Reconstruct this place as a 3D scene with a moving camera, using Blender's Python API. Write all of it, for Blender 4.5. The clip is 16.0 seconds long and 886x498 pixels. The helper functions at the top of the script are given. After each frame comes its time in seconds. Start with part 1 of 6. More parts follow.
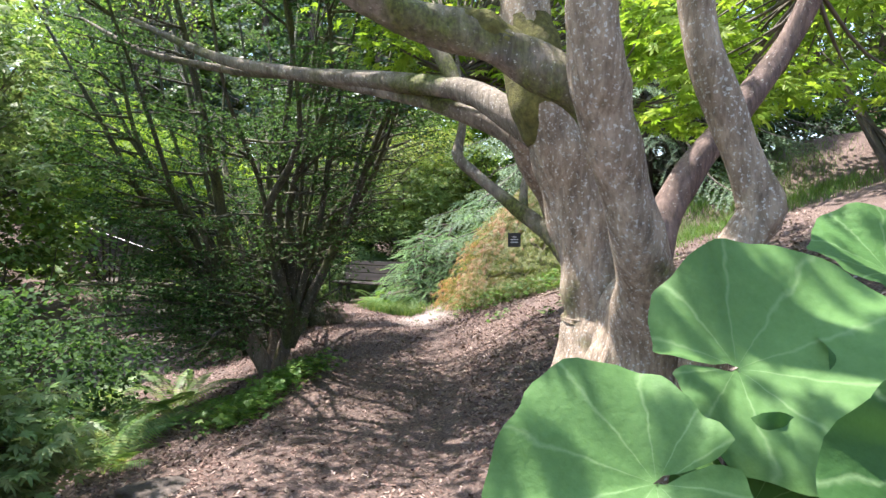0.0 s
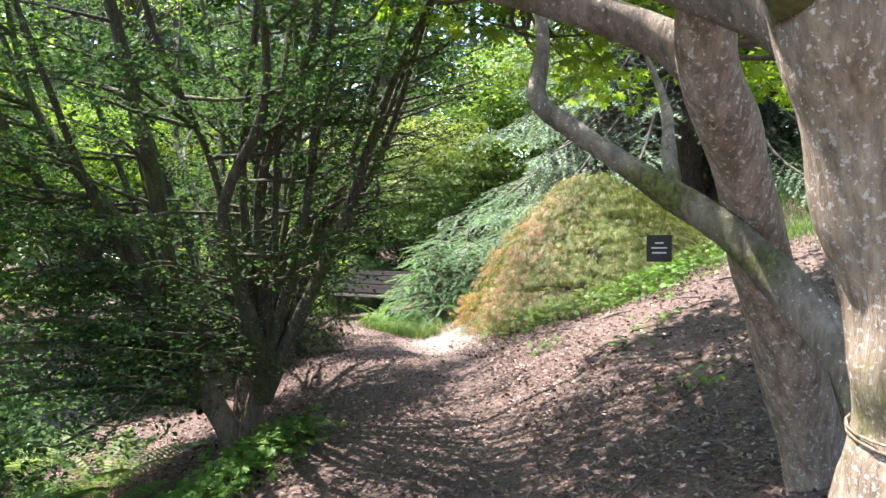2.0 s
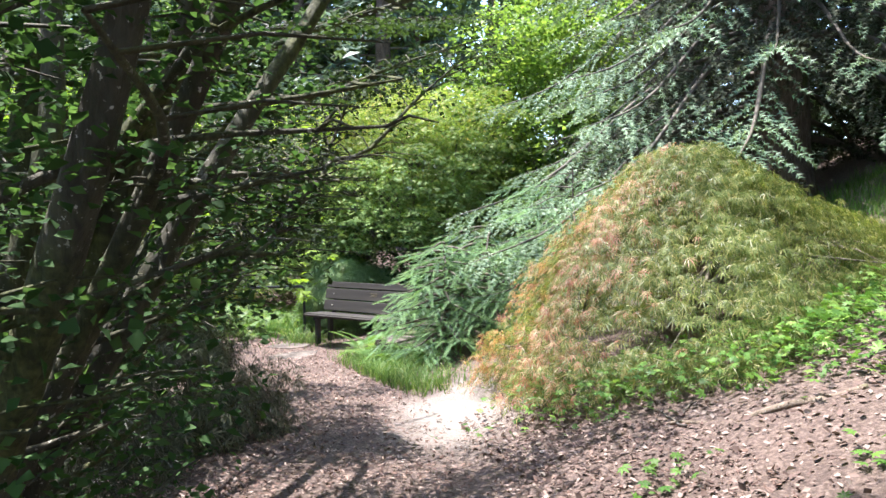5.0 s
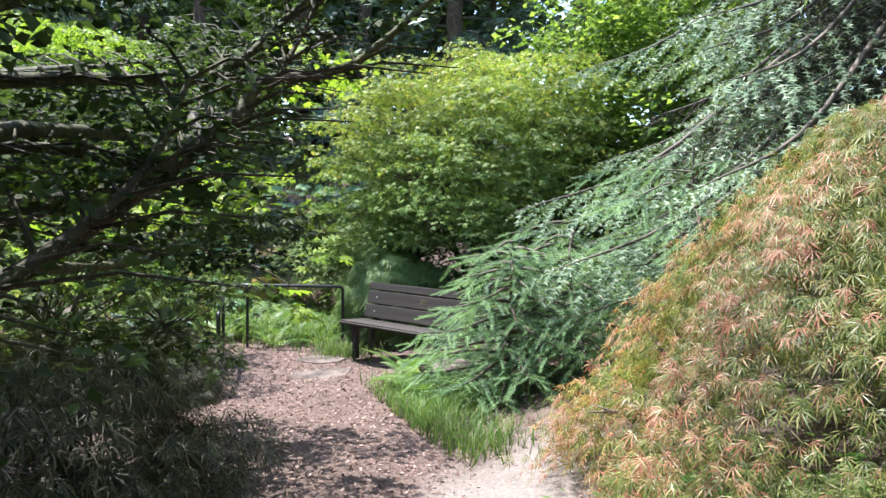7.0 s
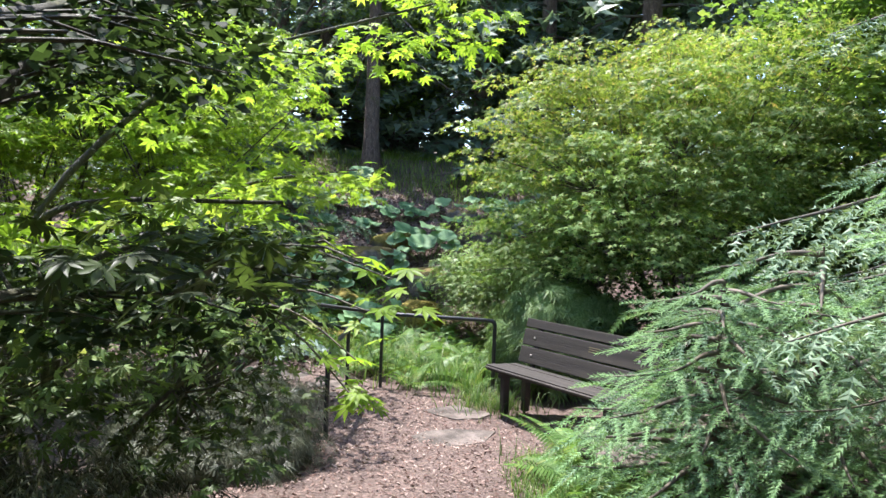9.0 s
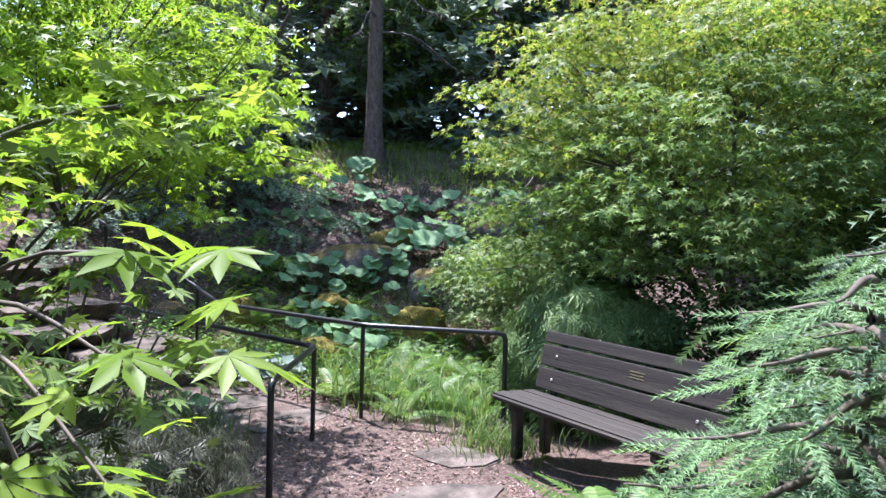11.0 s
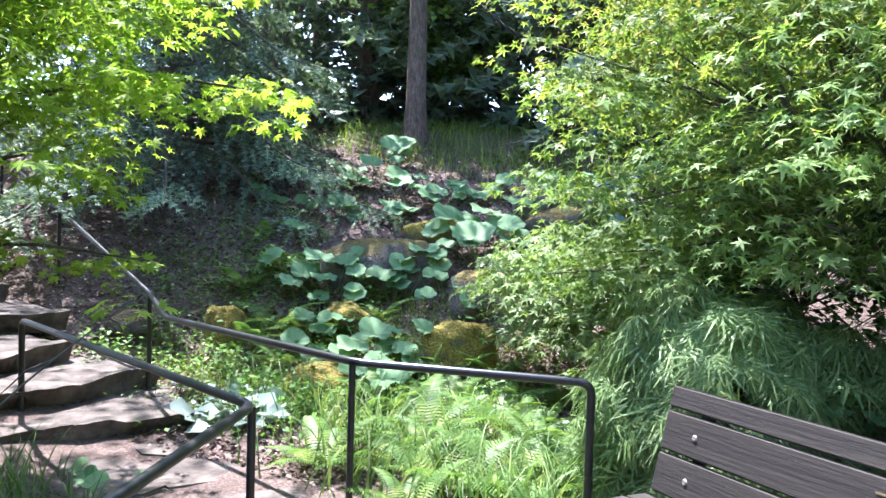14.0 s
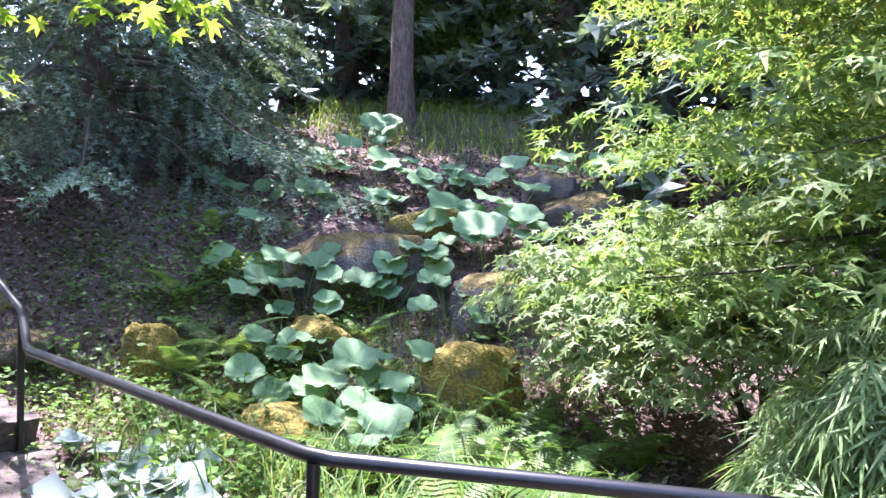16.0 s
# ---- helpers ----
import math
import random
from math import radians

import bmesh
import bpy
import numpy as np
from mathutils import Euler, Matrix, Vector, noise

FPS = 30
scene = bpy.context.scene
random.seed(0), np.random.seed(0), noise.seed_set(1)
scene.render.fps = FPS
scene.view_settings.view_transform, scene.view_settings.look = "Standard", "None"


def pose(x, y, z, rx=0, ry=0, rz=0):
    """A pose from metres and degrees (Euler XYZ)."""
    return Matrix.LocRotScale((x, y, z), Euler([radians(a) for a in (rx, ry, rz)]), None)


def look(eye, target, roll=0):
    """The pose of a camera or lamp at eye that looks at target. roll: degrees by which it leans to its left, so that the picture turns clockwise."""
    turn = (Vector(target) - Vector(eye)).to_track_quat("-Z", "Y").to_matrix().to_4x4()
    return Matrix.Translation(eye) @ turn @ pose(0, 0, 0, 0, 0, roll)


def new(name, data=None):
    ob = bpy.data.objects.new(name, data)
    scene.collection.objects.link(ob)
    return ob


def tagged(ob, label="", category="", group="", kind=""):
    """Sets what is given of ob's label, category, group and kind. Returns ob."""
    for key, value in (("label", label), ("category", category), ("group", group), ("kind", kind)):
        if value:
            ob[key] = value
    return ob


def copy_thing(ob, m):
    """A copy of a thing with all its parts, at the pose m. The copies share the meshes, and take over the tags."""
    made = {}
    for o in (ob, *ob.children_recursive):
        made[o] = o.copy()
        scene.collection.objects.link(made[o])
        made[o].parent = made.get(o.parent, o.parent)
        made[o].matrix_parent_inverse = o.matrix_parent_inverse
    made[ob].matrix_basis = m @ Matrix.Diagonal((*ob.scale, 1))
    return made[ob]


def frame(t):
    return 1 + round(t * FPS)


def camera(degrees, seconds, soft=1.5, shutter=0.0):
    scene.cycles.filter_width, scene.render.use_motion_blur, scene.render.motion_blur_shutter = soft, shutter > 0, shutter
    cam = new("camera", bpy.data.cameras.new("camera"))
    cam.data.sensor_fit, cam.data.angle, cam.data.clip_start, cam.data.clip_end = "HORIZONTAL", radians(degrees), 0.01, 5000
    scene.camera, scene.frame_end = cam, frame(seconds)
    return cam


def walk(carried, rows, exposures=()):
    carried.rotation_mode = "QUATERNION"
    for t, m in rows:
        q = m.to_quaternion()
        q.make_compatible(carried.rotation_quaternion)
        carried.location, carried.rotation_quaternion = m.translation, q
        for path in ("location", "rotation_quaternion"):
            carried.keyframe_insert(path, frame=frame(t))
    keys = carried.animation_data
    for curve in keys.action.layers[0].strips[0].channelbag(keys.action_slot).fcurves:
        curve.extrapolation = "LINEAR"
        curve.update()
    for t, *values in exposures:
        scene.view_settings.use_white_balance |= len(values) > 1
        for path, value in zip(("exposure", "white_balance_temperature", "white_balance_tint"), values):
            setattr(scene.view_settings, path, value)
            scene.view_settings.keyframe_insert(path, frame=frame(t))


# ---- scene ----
cam = camera(63.6, 16.0)
METRES, EYE, TILT, LEAN, TURN = 17.0, 1.6, 0.0, 0.0, 0.0
ROWS = [
    (0.0, 0.0, 0.0, 0.0, -0.0, -2.39, 0.04),
    (0.5, -0.0048, 0.0339, 0.0001, -0.16, -2.04, 0.2),
    (1.0, -0.0066, 0.0677, -0.001, 0.36, -1.59, 0.43),
    (1.5, -0.0119, 0.1016, -0.0021, 0.98, -1.59, 0.44),
    (2.0, -0.0171, 0.1378, -0.0026, -0.01, -2.03, 0.68),
    (2.5, -0.0203, 0.1751, -0.0031, -0.04, -2.72, 1.22),
    (3.0, -0.0246, 0.2127, -0.0039, -0.84, -3.12, 1.4),
    (3.5, -0.0231, 0.2482, -0.0026, -0.71, -2.76, 1.45),
    (6.0, -0.0118, 0.4226, 0.0003, 3.73, -2.44, -0.31),
    (6.5, -0.0122, 0.4545, -0.0002, 5.39, -2.87, -0.74),
    (7.0, -0.0136, 0.4885, -0.0007, 7.1, -3.14, -0.97),
    (7.5, -0.0139, 0.5223, 0.0004, 10.13, -2.9, -1.34),
    (8.0, -0.0126, 0.5537, 0.0014, 14.57, -2.53, -2.05),
    (8.5, -0.011, 0.5831, 0.0032, 19.34, -2.33, -2.36),
    (9.0, -0.0207, 0.6106, 0.0008, 22.38, -2.33, -2.16),
    (11.5, -0.0536, 0.7379, -0.0104, 24.9, -2.17, -1.32),
    (12.0, -0.0622, 0.7615, -0.0126, 26.61, -2.53, -0.79),
    (12.5, -0.0723, 0.7861, -0.0142, 28.58, -2.7, -0.29),
    (13.0, -0.085, 0.8098, -0.0151, 29.4, -2.8, -0.4),
    (13.5, -0.0943, 0.8358, -0.016, 29.44, -2.54, -0.93),
    (14.0, -0.1069, 0.8609, -0.0187, 28.8, -2.08, -1.77),
    (14.5, -0.1222, 0.8875, -0.0201, 28.24, -1.72, -1.91),
    (15.0, -0.139, 0.912, -0.0225, 28.55, -1.36, -1.64),
    (15.5, -0.1571, 0.9351, -0.0246, 27.83, -1.67, -1.76),
    (16.0, -0.1736, 0.9582, -0.0262, 27.1, -1.87, -1.65),
]
walk(cam, [(t, pose(0, 0, EYE, TILT, LEAN, TURN) @ pose(METRES * x, METRES * y, METRES * z, 90 + pitch, roll, yaw)) for t, x, y, z, yaw, pitch, roll in ROWS], exposures=[(0, 2.07, 6350, 15), (1.5, 2.25, 6400, 16), (3.5, 2.38, 6350, 12), (6, 2.05, 6050, 14), (9, 1.9, 6100, 14), (11.5, 2.0, 5650, 20), (12.5, 2.2, 5650, 18), (14.5, 2.78, 5750, 19), (15.3, 2.78, 5600, 23), (16, 2.9, 5750, 36)])

# world, sun, exposure
SUN_AZ, SUN_EL = radians(60), radians(66)      # azimuth counted from +y towards -x
world = bpy.data.worlds.new("world")
scene.world = world
world.use_nodes = True
wn = world.node_tree
sky = wn.nodes.new("ShaderNodeTexSky")
sky.sky_type, sky.sun_disc = "NISHITA", False
sky.sun_elevation, sky.sun_rotation = SUN_EL, -SUN_AZ
wn.links.new(sky.outputs[0], wn.nodes["Background"].inputs[0])
wn.nodes["Background"].inputs[1].default_value = 0.15
sun_data = bpy.data.lights.new("sun", "SUN")
sun_data.energy, sun_data.angle, sun_data.color = 4.1, radians(0.6), (1.0, 0.95, 0.87)
sun = new("sun", sun_data)
SUN_DIR = Vector((-math.sin(SUN_AZ) * math.cos(SUN_EL), math.cos(SUN_AZ) * math.cos(SUN_EL), math.sin(SUN_EL)))
sun.matrix_world = look(SUN_DIR * 40, (0, 0, 0))

rng = np.random.default_rng(7)


# ---- materials
def mat_base(name):
    m = bpy.data.materials.new(name)
    m.use_nodes = True
    t = m.node_tree
    return m, t, t.nodes["Principled BSDF"], t.links


def noise_node(t, scale, detail=4.0, rough=0.55, coord="Object", stretch=None):
    tc = t.nodes.new("ShaderNodeTexCoord")
    n = t.nodes.new("ShaderNodeTexNoise")
    n.inputs["Scale"].default_value, n.inputs["Detail"].default_value, n.inputs["Roughness"].default_value = scale, detail, rough
    if stretch:
        mp = t.nodes.new("ShaderNodeMapping")
        mp.inputs["Scale"].default_value = stretch
        t.links.new(tc.outputs[coord], mp.inputs[0])
        t.links.new(mp.outputs[0], n.inputs[0])
    else:
        t.links.new(tc.outputs[coord], n.inputs[0])
    return n


def ramp(t, source, stops):
    r = t.nodes.new("ShaderNodeValToRGB")
    while len(r.color_ramp.elements) < len(stops):
        r.color_ramp.elements.new(0.5)
    for e, (p, c) in zip(r.color_ramp.elements, stops):
        e.position, e.color = p, (*c, 1) if len(c) == 3 else c
    t.links.new(source, r.inputs[0])
    return r


def mix(t, fac, a, b, kind="MIX"):
    n = t.nodes.new("ShaderNodeMix")
    n.data_type, n.blend_type = "RGBA", kind
    for socket, value in ((n.inputs[0], fac), (n.inputs[6], a), (n.inputs[7], b)):
        if hasattr(value, "is_linked"):
            t.links.new(value, socket)
        else:
            socket.default_value = value if not isinstance(value, tuple) else (*value, 1)
    return n.outputs[2]


def bump(t, height, strength, dist, bsdf):
    b = t.nodes.new("ShaderNodeBump")
    b.inputs["Strength"].default_value, b.inputs["Distance"].default_value = strength, dist
    t.links.new(height, b.inputs["Height"])
    t.links.new(b.outputs[0], bsdf.inputs["Normal"])


def leaf_mat(name, stops, trans=0.4, rough=0.45, patch=0.6, random="island"):
    """Leaf: thin, partly translucent, each leaf its own shade."""
    m, t, p, links = mat_base(name)
    if random == "island":
        g = t.nodes.new("ShaderNodeNewGeometry")
        r = ramp(t, g.outputs["Random Per Island"], stops)
    else:
        g = t.nodes.new("ShaderNodeObjectInfo")
        r = ramp(t, g.outputs["Random"], stops)
    n = noise_node(t, 0.9, 3)
    shade = ramp(t, n.outputs[0], [(0.3, (patch, patch, patch)), (0.7, (1.15, 1.15, 1.1))])
    col = mix(t, 1.0, r.outputs[0], shade.outputs[0], "MULTIPLY")
    links.new(col, p.inputs["Base Color"])
    p.inputs["Roughness"].default_value = rough
    p.inputs["Specular IOR Level"].default_value = 0.2
    tr = t.nodes.new("ShaderNodeBsdfTranslucent")
    warm = mix(t, 1.0, col, (1.08, 1.1, 0.6), "MULTIPLY")
    links.new(warm, tr.inputs[0])
    ms = t.nodes.new("ShaderNodeMixShader")
    ms.inputs[0].default_value = trans
    links.new(p.outputs[0], ms.inputs[1])
    links.new(tr.outputs[0], ms.inputs[2])
    links.new(ms.outputs[0], t.nodes["Material Output"].inputs[0])
    return m


def bark_mat(name, dark, light, lichen=0.35, moss=0.3, scale=9.0, moss_col=(0.10, 0.11, 0.025)):
    m, t, p, links = mat_base(name)
    n = noise_node(t, scale, 6, 0.65, stretch=(1, 1, 0.35))
    base = ramp(t, n.outputs[0], [(0.3, dark), (0.7, light)])
    spots = noise_node(t, 62, 3, 0.6)
    sp = ramp(t, spots.outputs[0], [(0.66 - 0.08 * lichen, (0, 0, 0)), (0.70 - 0.08 * lichen, (1, 1, 1))])
    col = mix(t, sp.outputs[0], base.outputs[0], (0.52, 0.49, 0.44))
    big = noise_node(t, 1.7, 5, 0.6)
    ms = ramp(t, big.outputs[0], [(0.66 - 0.25 * moss, (0, 0, 0)), (0.74 - 0.2 * moss, (1, 1, 1))])
    fine = noise_node(t, 60, 2)
    mcol = ramp(t, fine.outputs[0], [(0.3, tuple(c * 0.5 for c in moss_col)), (0.7, tuple(c * 1.5 for c in moss_col))])
    col = mix(t, ms.outputs[0], col, mcol.outputs[0])
    grain = noise_node(t, 34, 6, 0.7, stretch=(1, 1, 0.22))
    gr = ramp(t, grain.outputs[0], [(0.33, (0.5, 0.48, 0.46)), (0.62, (1.2, 1.2, 1.2))])
    links.new(mix(t, 1.0, col, gr.outputs[0], "MULTIPLY"), p.inputs["Base Color"])
    p.inputs["Roughness"].default_value = 0.85
    bump(t, grain.outputs[0], 0.9, 0.02, p)
    return m


def plain_mat(name, stops, scale=8.0, rough=0.7, metallic=0.0, bumps=(30.0, 0.3, 0.005), stretch=None):
    m, t, p, links = mat_base(name)
    n = noise_node(t, scale, 6, 0.6, stretch=stretch)
    r = ramp(t, n.outputs[0], stops)
    w = noise_node(t, scale * 0.17, 3)
    tone = ramp(t, w.outputs[0], [(0.3, (0.75, 0.75, 0.75)), (0.7, (1.15, 1.15, 1.15))])
    links.new(mix(t, 1.0, r.outputs[0], tone.outputs[0], "MULTIPLY"), p.inputs["Base Color"])
    p.inputs["Roughness"].default_value, p.inputs["Metallic"].default_value = rough, metallic
    f = noise_node(t, bumps[0], 5, 0.65, stretch=stretch)
    bump(t, f.outputs[0], bumps[1], bumps[2], p)
    return m


def rock_mat(name, moss, moss_col):
    m, t, p, links = mat_base(name)
    n = noise_node(t, 5, 7, 0.65)
    base = ramp(t, n.outputs[0], [(0.3, (0.055, 0.05, 0.046)), (0.55, (0.15, 0.13, 0.115)), (0.75, (0.30, 0.25, 0.21))])
    g = t.nodes.new("ShaderNodeNewGeometry")
    sep = t.nodes.new("ShaderNodeSeparateXYZ")
    links.new(g.outputs["Normal"], sep.inputs[0])
    add = t.nodes.new("ShaderNodeMath")
    add.operation = "ADD"
    big = noise_node(t, 3.2, 5, 0.6)
    links.new(sep.outputs[2], add.inputs[0])
    links.new(big.outputs[0], add.inputs[1])
    mp = t.nodes.new("ShaderNodeMapRange")
    mp.inputs[1].default_value, mp.inputs[2].default_value = 1.45 - moss, 1.85 - moss
    links.new(add.outputs[0], mp.inputs[0])
    fine = noise_node(t, 45, 3)
    mc = ramp(t, fine.outputs[0], [(0.3, tuple(c * 0.45 for c in moss_col)), (0.7, tuple(min(1, c * 1.4) for c in moss_col))])
    links.new(mix(t, mp.outputs[0], base.outputs[0], mc.outputs[0]), p.inputs["Base Color"])
    p.inputs["Roughness"].default_value = 0.9
    bump(t, fine.outputs[0], 0.95, 0.05, p)
    return m


BARK = bark_mat("grey maple bark", (0.165, 0.12, 0.082), (0.44, 0.345, 0.255), 1.0, 0.3)
BARK_MOSS = bark_mat("mossy branch bark", (0.10, 0.08, 0.06), (0.30, 0.25, 0.20), 0.4, 0.55)
BARK_DARK = bark_mat("dark stem bark", (0.034, 0.031, 0.022), (0.105, 0.094, 0.066), 0.3, 0.85, moss_col=(0.075, 0.08, 0.028))
BARK_BROWN = bark_mat("brown stem bark", (0.10, 0.075, 0.055), (0.28, 0.21, 0.16), 0.15, 0.2)
BARK_SPRUCE = bark_mat("spruce bark", (0.07, 0.045, 0.035), (0.22, 0.15, 0.12), 0.1, 0.05, 14)
TWIG = plain_mat("twig wood", [(0.3, (0.05, 0.04, 0.03)), (0.7, (0.14, 0.11, 0.08))])
DEAD_TWIG = plain_mat("dead grey twig", [(0.3, (0.042, 0.034, 0.027)), (0.7, (0.11, 0.09, 0.075))])
L_DARK = leaf_mat("small dark green leaf", [(0.0, (0.036, 0.08, 0.03)), (0.6, (0.072, 0.145, 0.05)), (1.0, (0.12, 0.205, 0.085))], 0.45, 0.85)
L_DARK_SHADE = leaf_mat("small leaf darkened for shade", [(0.0, (0.022, 0.04, 0.016)), (0.6, (0.045, 0.075, 0.026)), (1.0, (0.085, 0.14, 0.05))], 0.4, 0.7)
L_MAPLE = leaf_mat("bright maple leaf", [(0.0, (0.18, 0.31, 0.035)), (0.6, (0.30, 0.45, 0.055)), (1.0, (0.44, 0.56, 0.10))], 0.58)
L_MAPLE_GREEN = leaf_mat("green maple leaf", [(0.0, (0.118, 0.205, 0.058)), (0.6, (0.195, 0.305, 0.088)), (0.9, (0.28, 0.375, 0.125)), (1.0, (0.38, 0.385, 0.16))], 0.45, 0.55)
L_MAPLE_SHADE = leaf_mat("green maple leaf darkened for shade", [(0.0, (0.035, 0.05, 0.018)), (0.6, (0.065, 0.10, 0.03)), (1.0, (0.13, 0.20, 0.06))], 0.45)
L_MAPLE_TOP = leaf_mat("young maple leaf with painted sun", [(0.0, (0.17, 0.27, 0.055)), (0.6, (0.30, 0.39, 0.085)), (0.88, (0.42, 0.45, 0.14)), (1.0, (0.52, 0.37, 0.2))], 0.5)
L_LACE = leaf_mat("yellow green lace leaf", [(0.0, (0.085, 0.125, 0.04)), (0.45, (0.165, 0.215, 0.065)), (0.75, (0.28, 0.31, 0.10)), (0.93, (0.43, 0.37, 0.15)), (1.0, (0.58, 0.58, 0.44))], 0.4)
L_LACE_RED = leaf_mat("orange red lace leaf", [(0.0, (0.40, 0.13, 0.10)), (0.5, (0.52, 0.26, 0.18)), (0.85, (0.56, 0.40, 0.24)), (1.0, (0.62, 0.56, 0.46))], 0.4)
L_LACE_GREEN = leaf_mat("green lace leaf", [(0.0, (0.13, 0.215, 0.078)), (0.6, (0.225, 0.34, 0.13)), (1.0, (0.36, 0.47, 0.22))], 0.45)
L_MAPLE_PALE = leaf_mat("pale green maple leaf", [(0.0, (0.16, 0.26, 0.095)), (0.6, (0.26, 0.36, 0.15)), (1.0, (0.40, 0.46, 0.24))], 0.42)
L_LACE_DARK = leaf_mat("dark purple green lace leaf", [(0.0, (0.045, 0.055, 0.036)), (0.6, (0.09, 0.10, 0.064)), (1.0, (0.20, 0.20, 0.155))], 0.2)
L_SPRUCE = leaf_mat("blue green spruce needle", [(0.0, (0.11, 0.18, 0.11)), (0.6, (0.20, 0.29, 0.18)), (1.0, (0.34, 0.44, 0.29))], 0.28)
L_SPRUCE_GREEN = leaf_mat("green spruce needle", [(0.0, (0.08, 0.15, 0.085)), (0.6, (0.15, 0.255, 0.15)), (1.0, (0.27, 0.39, 0.25))], 0.28)
L_SPRUCE_TIP = leaf_mat("fresh spruce tip", [(0.0, (0.16, 0.29, 0.13)), (1.0, (0.31, 0.47, 0.24))], 0.35, 0.7)
L_SPRUCE_SHADE = leaf_mat("brownish spruce needle darkened for inner shade", [(0.0, (0.035, 0.042, 0.026)), (1.0, (0.10, 0.115, 0.075))], 0.15, 0.8)
L_SPRUCE_DARK = leaf_mat("dark spruce needle", [(0.0, (0.08, 0.125, 0.09)), (1.0, (0.22, 0.305, 0.225))], 0.38)
L_FERN = leaf_mat("fern frond", [(0.0, (0.10, 0.20, 0.05)), (0.7, (0.19, 0.32, 0.09)), (1.0, (0.34, 0.40, 0.12))], 0.4)
L_GRASS = leaf_mat("grass blade", [(0.0, (0.08, 0.16, 0.045)), (0.7, (0.15, 0.25, 0.07)), (1.0, (0.30, 0.36, 0.14))], 0.35)
L_MOSS_TURF = leaf_mat("yellow-green turf blade", [(0.0, (0.13, 0.19, 0.04)), (0.7, (0.25, 0.31, 0.07)), (1.0, (0.42, 0.40, 0.12))], 0.4)
L_FAR = leaf_mat("sunlit far leaf", [(0.0, (0.10, 0.18, 0.04)), (0.6, (0.20, 0.32, 0.07)), (1.0, (0.34, 0.44, 0.12))], 0.5)
L_HERB = leaf_mat("low herb leaf", [(0.0, (0.07, 0.16, 0.035)), (0.7, (0.14, 0.27, 0.05)), (1.0, (0.24, 0.36, 0.09))], 0.35)
L_SILVER = leaf_mat("silver leaf", [(0.0, (0.27, 0.35, 0.32)), (1.0, (0.48, 0.56, 0.52))], 0.2)
L_LITTER = leaf_mat("dry leaf litter", [(0.0, (0.07, 0.044, 0.038)), (0.6, (0.20, 0.135, 0.12)), (1.0, (0.46, 0.37, 0.33))], 0.05, 0.8)
M_MULCH = leaf_mat("bark mulch chip", [(0.0, (0.055, 0.032, 0.027)), (0.5, (0.175, 0.108, 0.09)), (0.85, (0.30, 0.21, 0.18)), (1.0, (0.42, 0.33, 0.29))], 0.0, 0.85, 0.75)
M_MOSS = plain_mat("olive moss", [(0.3, (0.06, 0.055, 0.013)), (0.55, (0.13, 0.12, 0.03)), (0.75, (0.21, 0.19, 0.055))], 30, 0.95, 0, (70.0, 0.9, 0.02))
M_ROCK = rock_mat("grey boulder", 0.55, (0.16, 0.12, 0.03))
M_ROCK_MOSS = rock_mat("mossy boulder", 1.2, (0.25, 0.195, 0.03))
M_STEP = plain_mat("stone step", [(0.28, (0.032, 0.026, 0.021)), (0.45, (0.08, 0.064, 0.053)), (0.6, (0.15, 0.12, 0.102)), (0.78, (0.24, 0.195, 0.17))], 5.0, 0.9, 0, (18.0, 0.9, 0.03))
M_RAIL = plain_mat("black painted steel", [(0.3, (0.010, 0.011, 0.012)), (0.7, (0.022, 0.023, 0.025))], 20.0, 0.32, 0.0, (120.0, 0.1, 0.001))
M_PLANK = plain_mat("weathered dark wood", [(0.3, (0.012, 0.009, 0.007)), (0.5, (0.024, 0.0185, 0.0145)), (0.64, (0.045, 0.0355, 0.028)), (0.8, (0.12, 0.098, 0.08))], 9.0, 0.78, 0, (60.0, 0.6, 0.006), (0.07, 1, 1))
M_BLACK = plain_mat("black label plastic", [(0.3, (0.008, 0.009, 0.009)), (0.7, (0.014, 0.015, 0.015))], 20, 0.4)
M_WHITE = plain_mat("white label print", [(0.3, (0.6, 0.6, 0.6)), (0.7, (0.7, 0.7, 0.7))], 20, 0.6)


BARE_SUNLIT = (-0.25, 12.4, 0.85, 2.0)      # middle and half widths of a patch of bare soil, painted sunlit


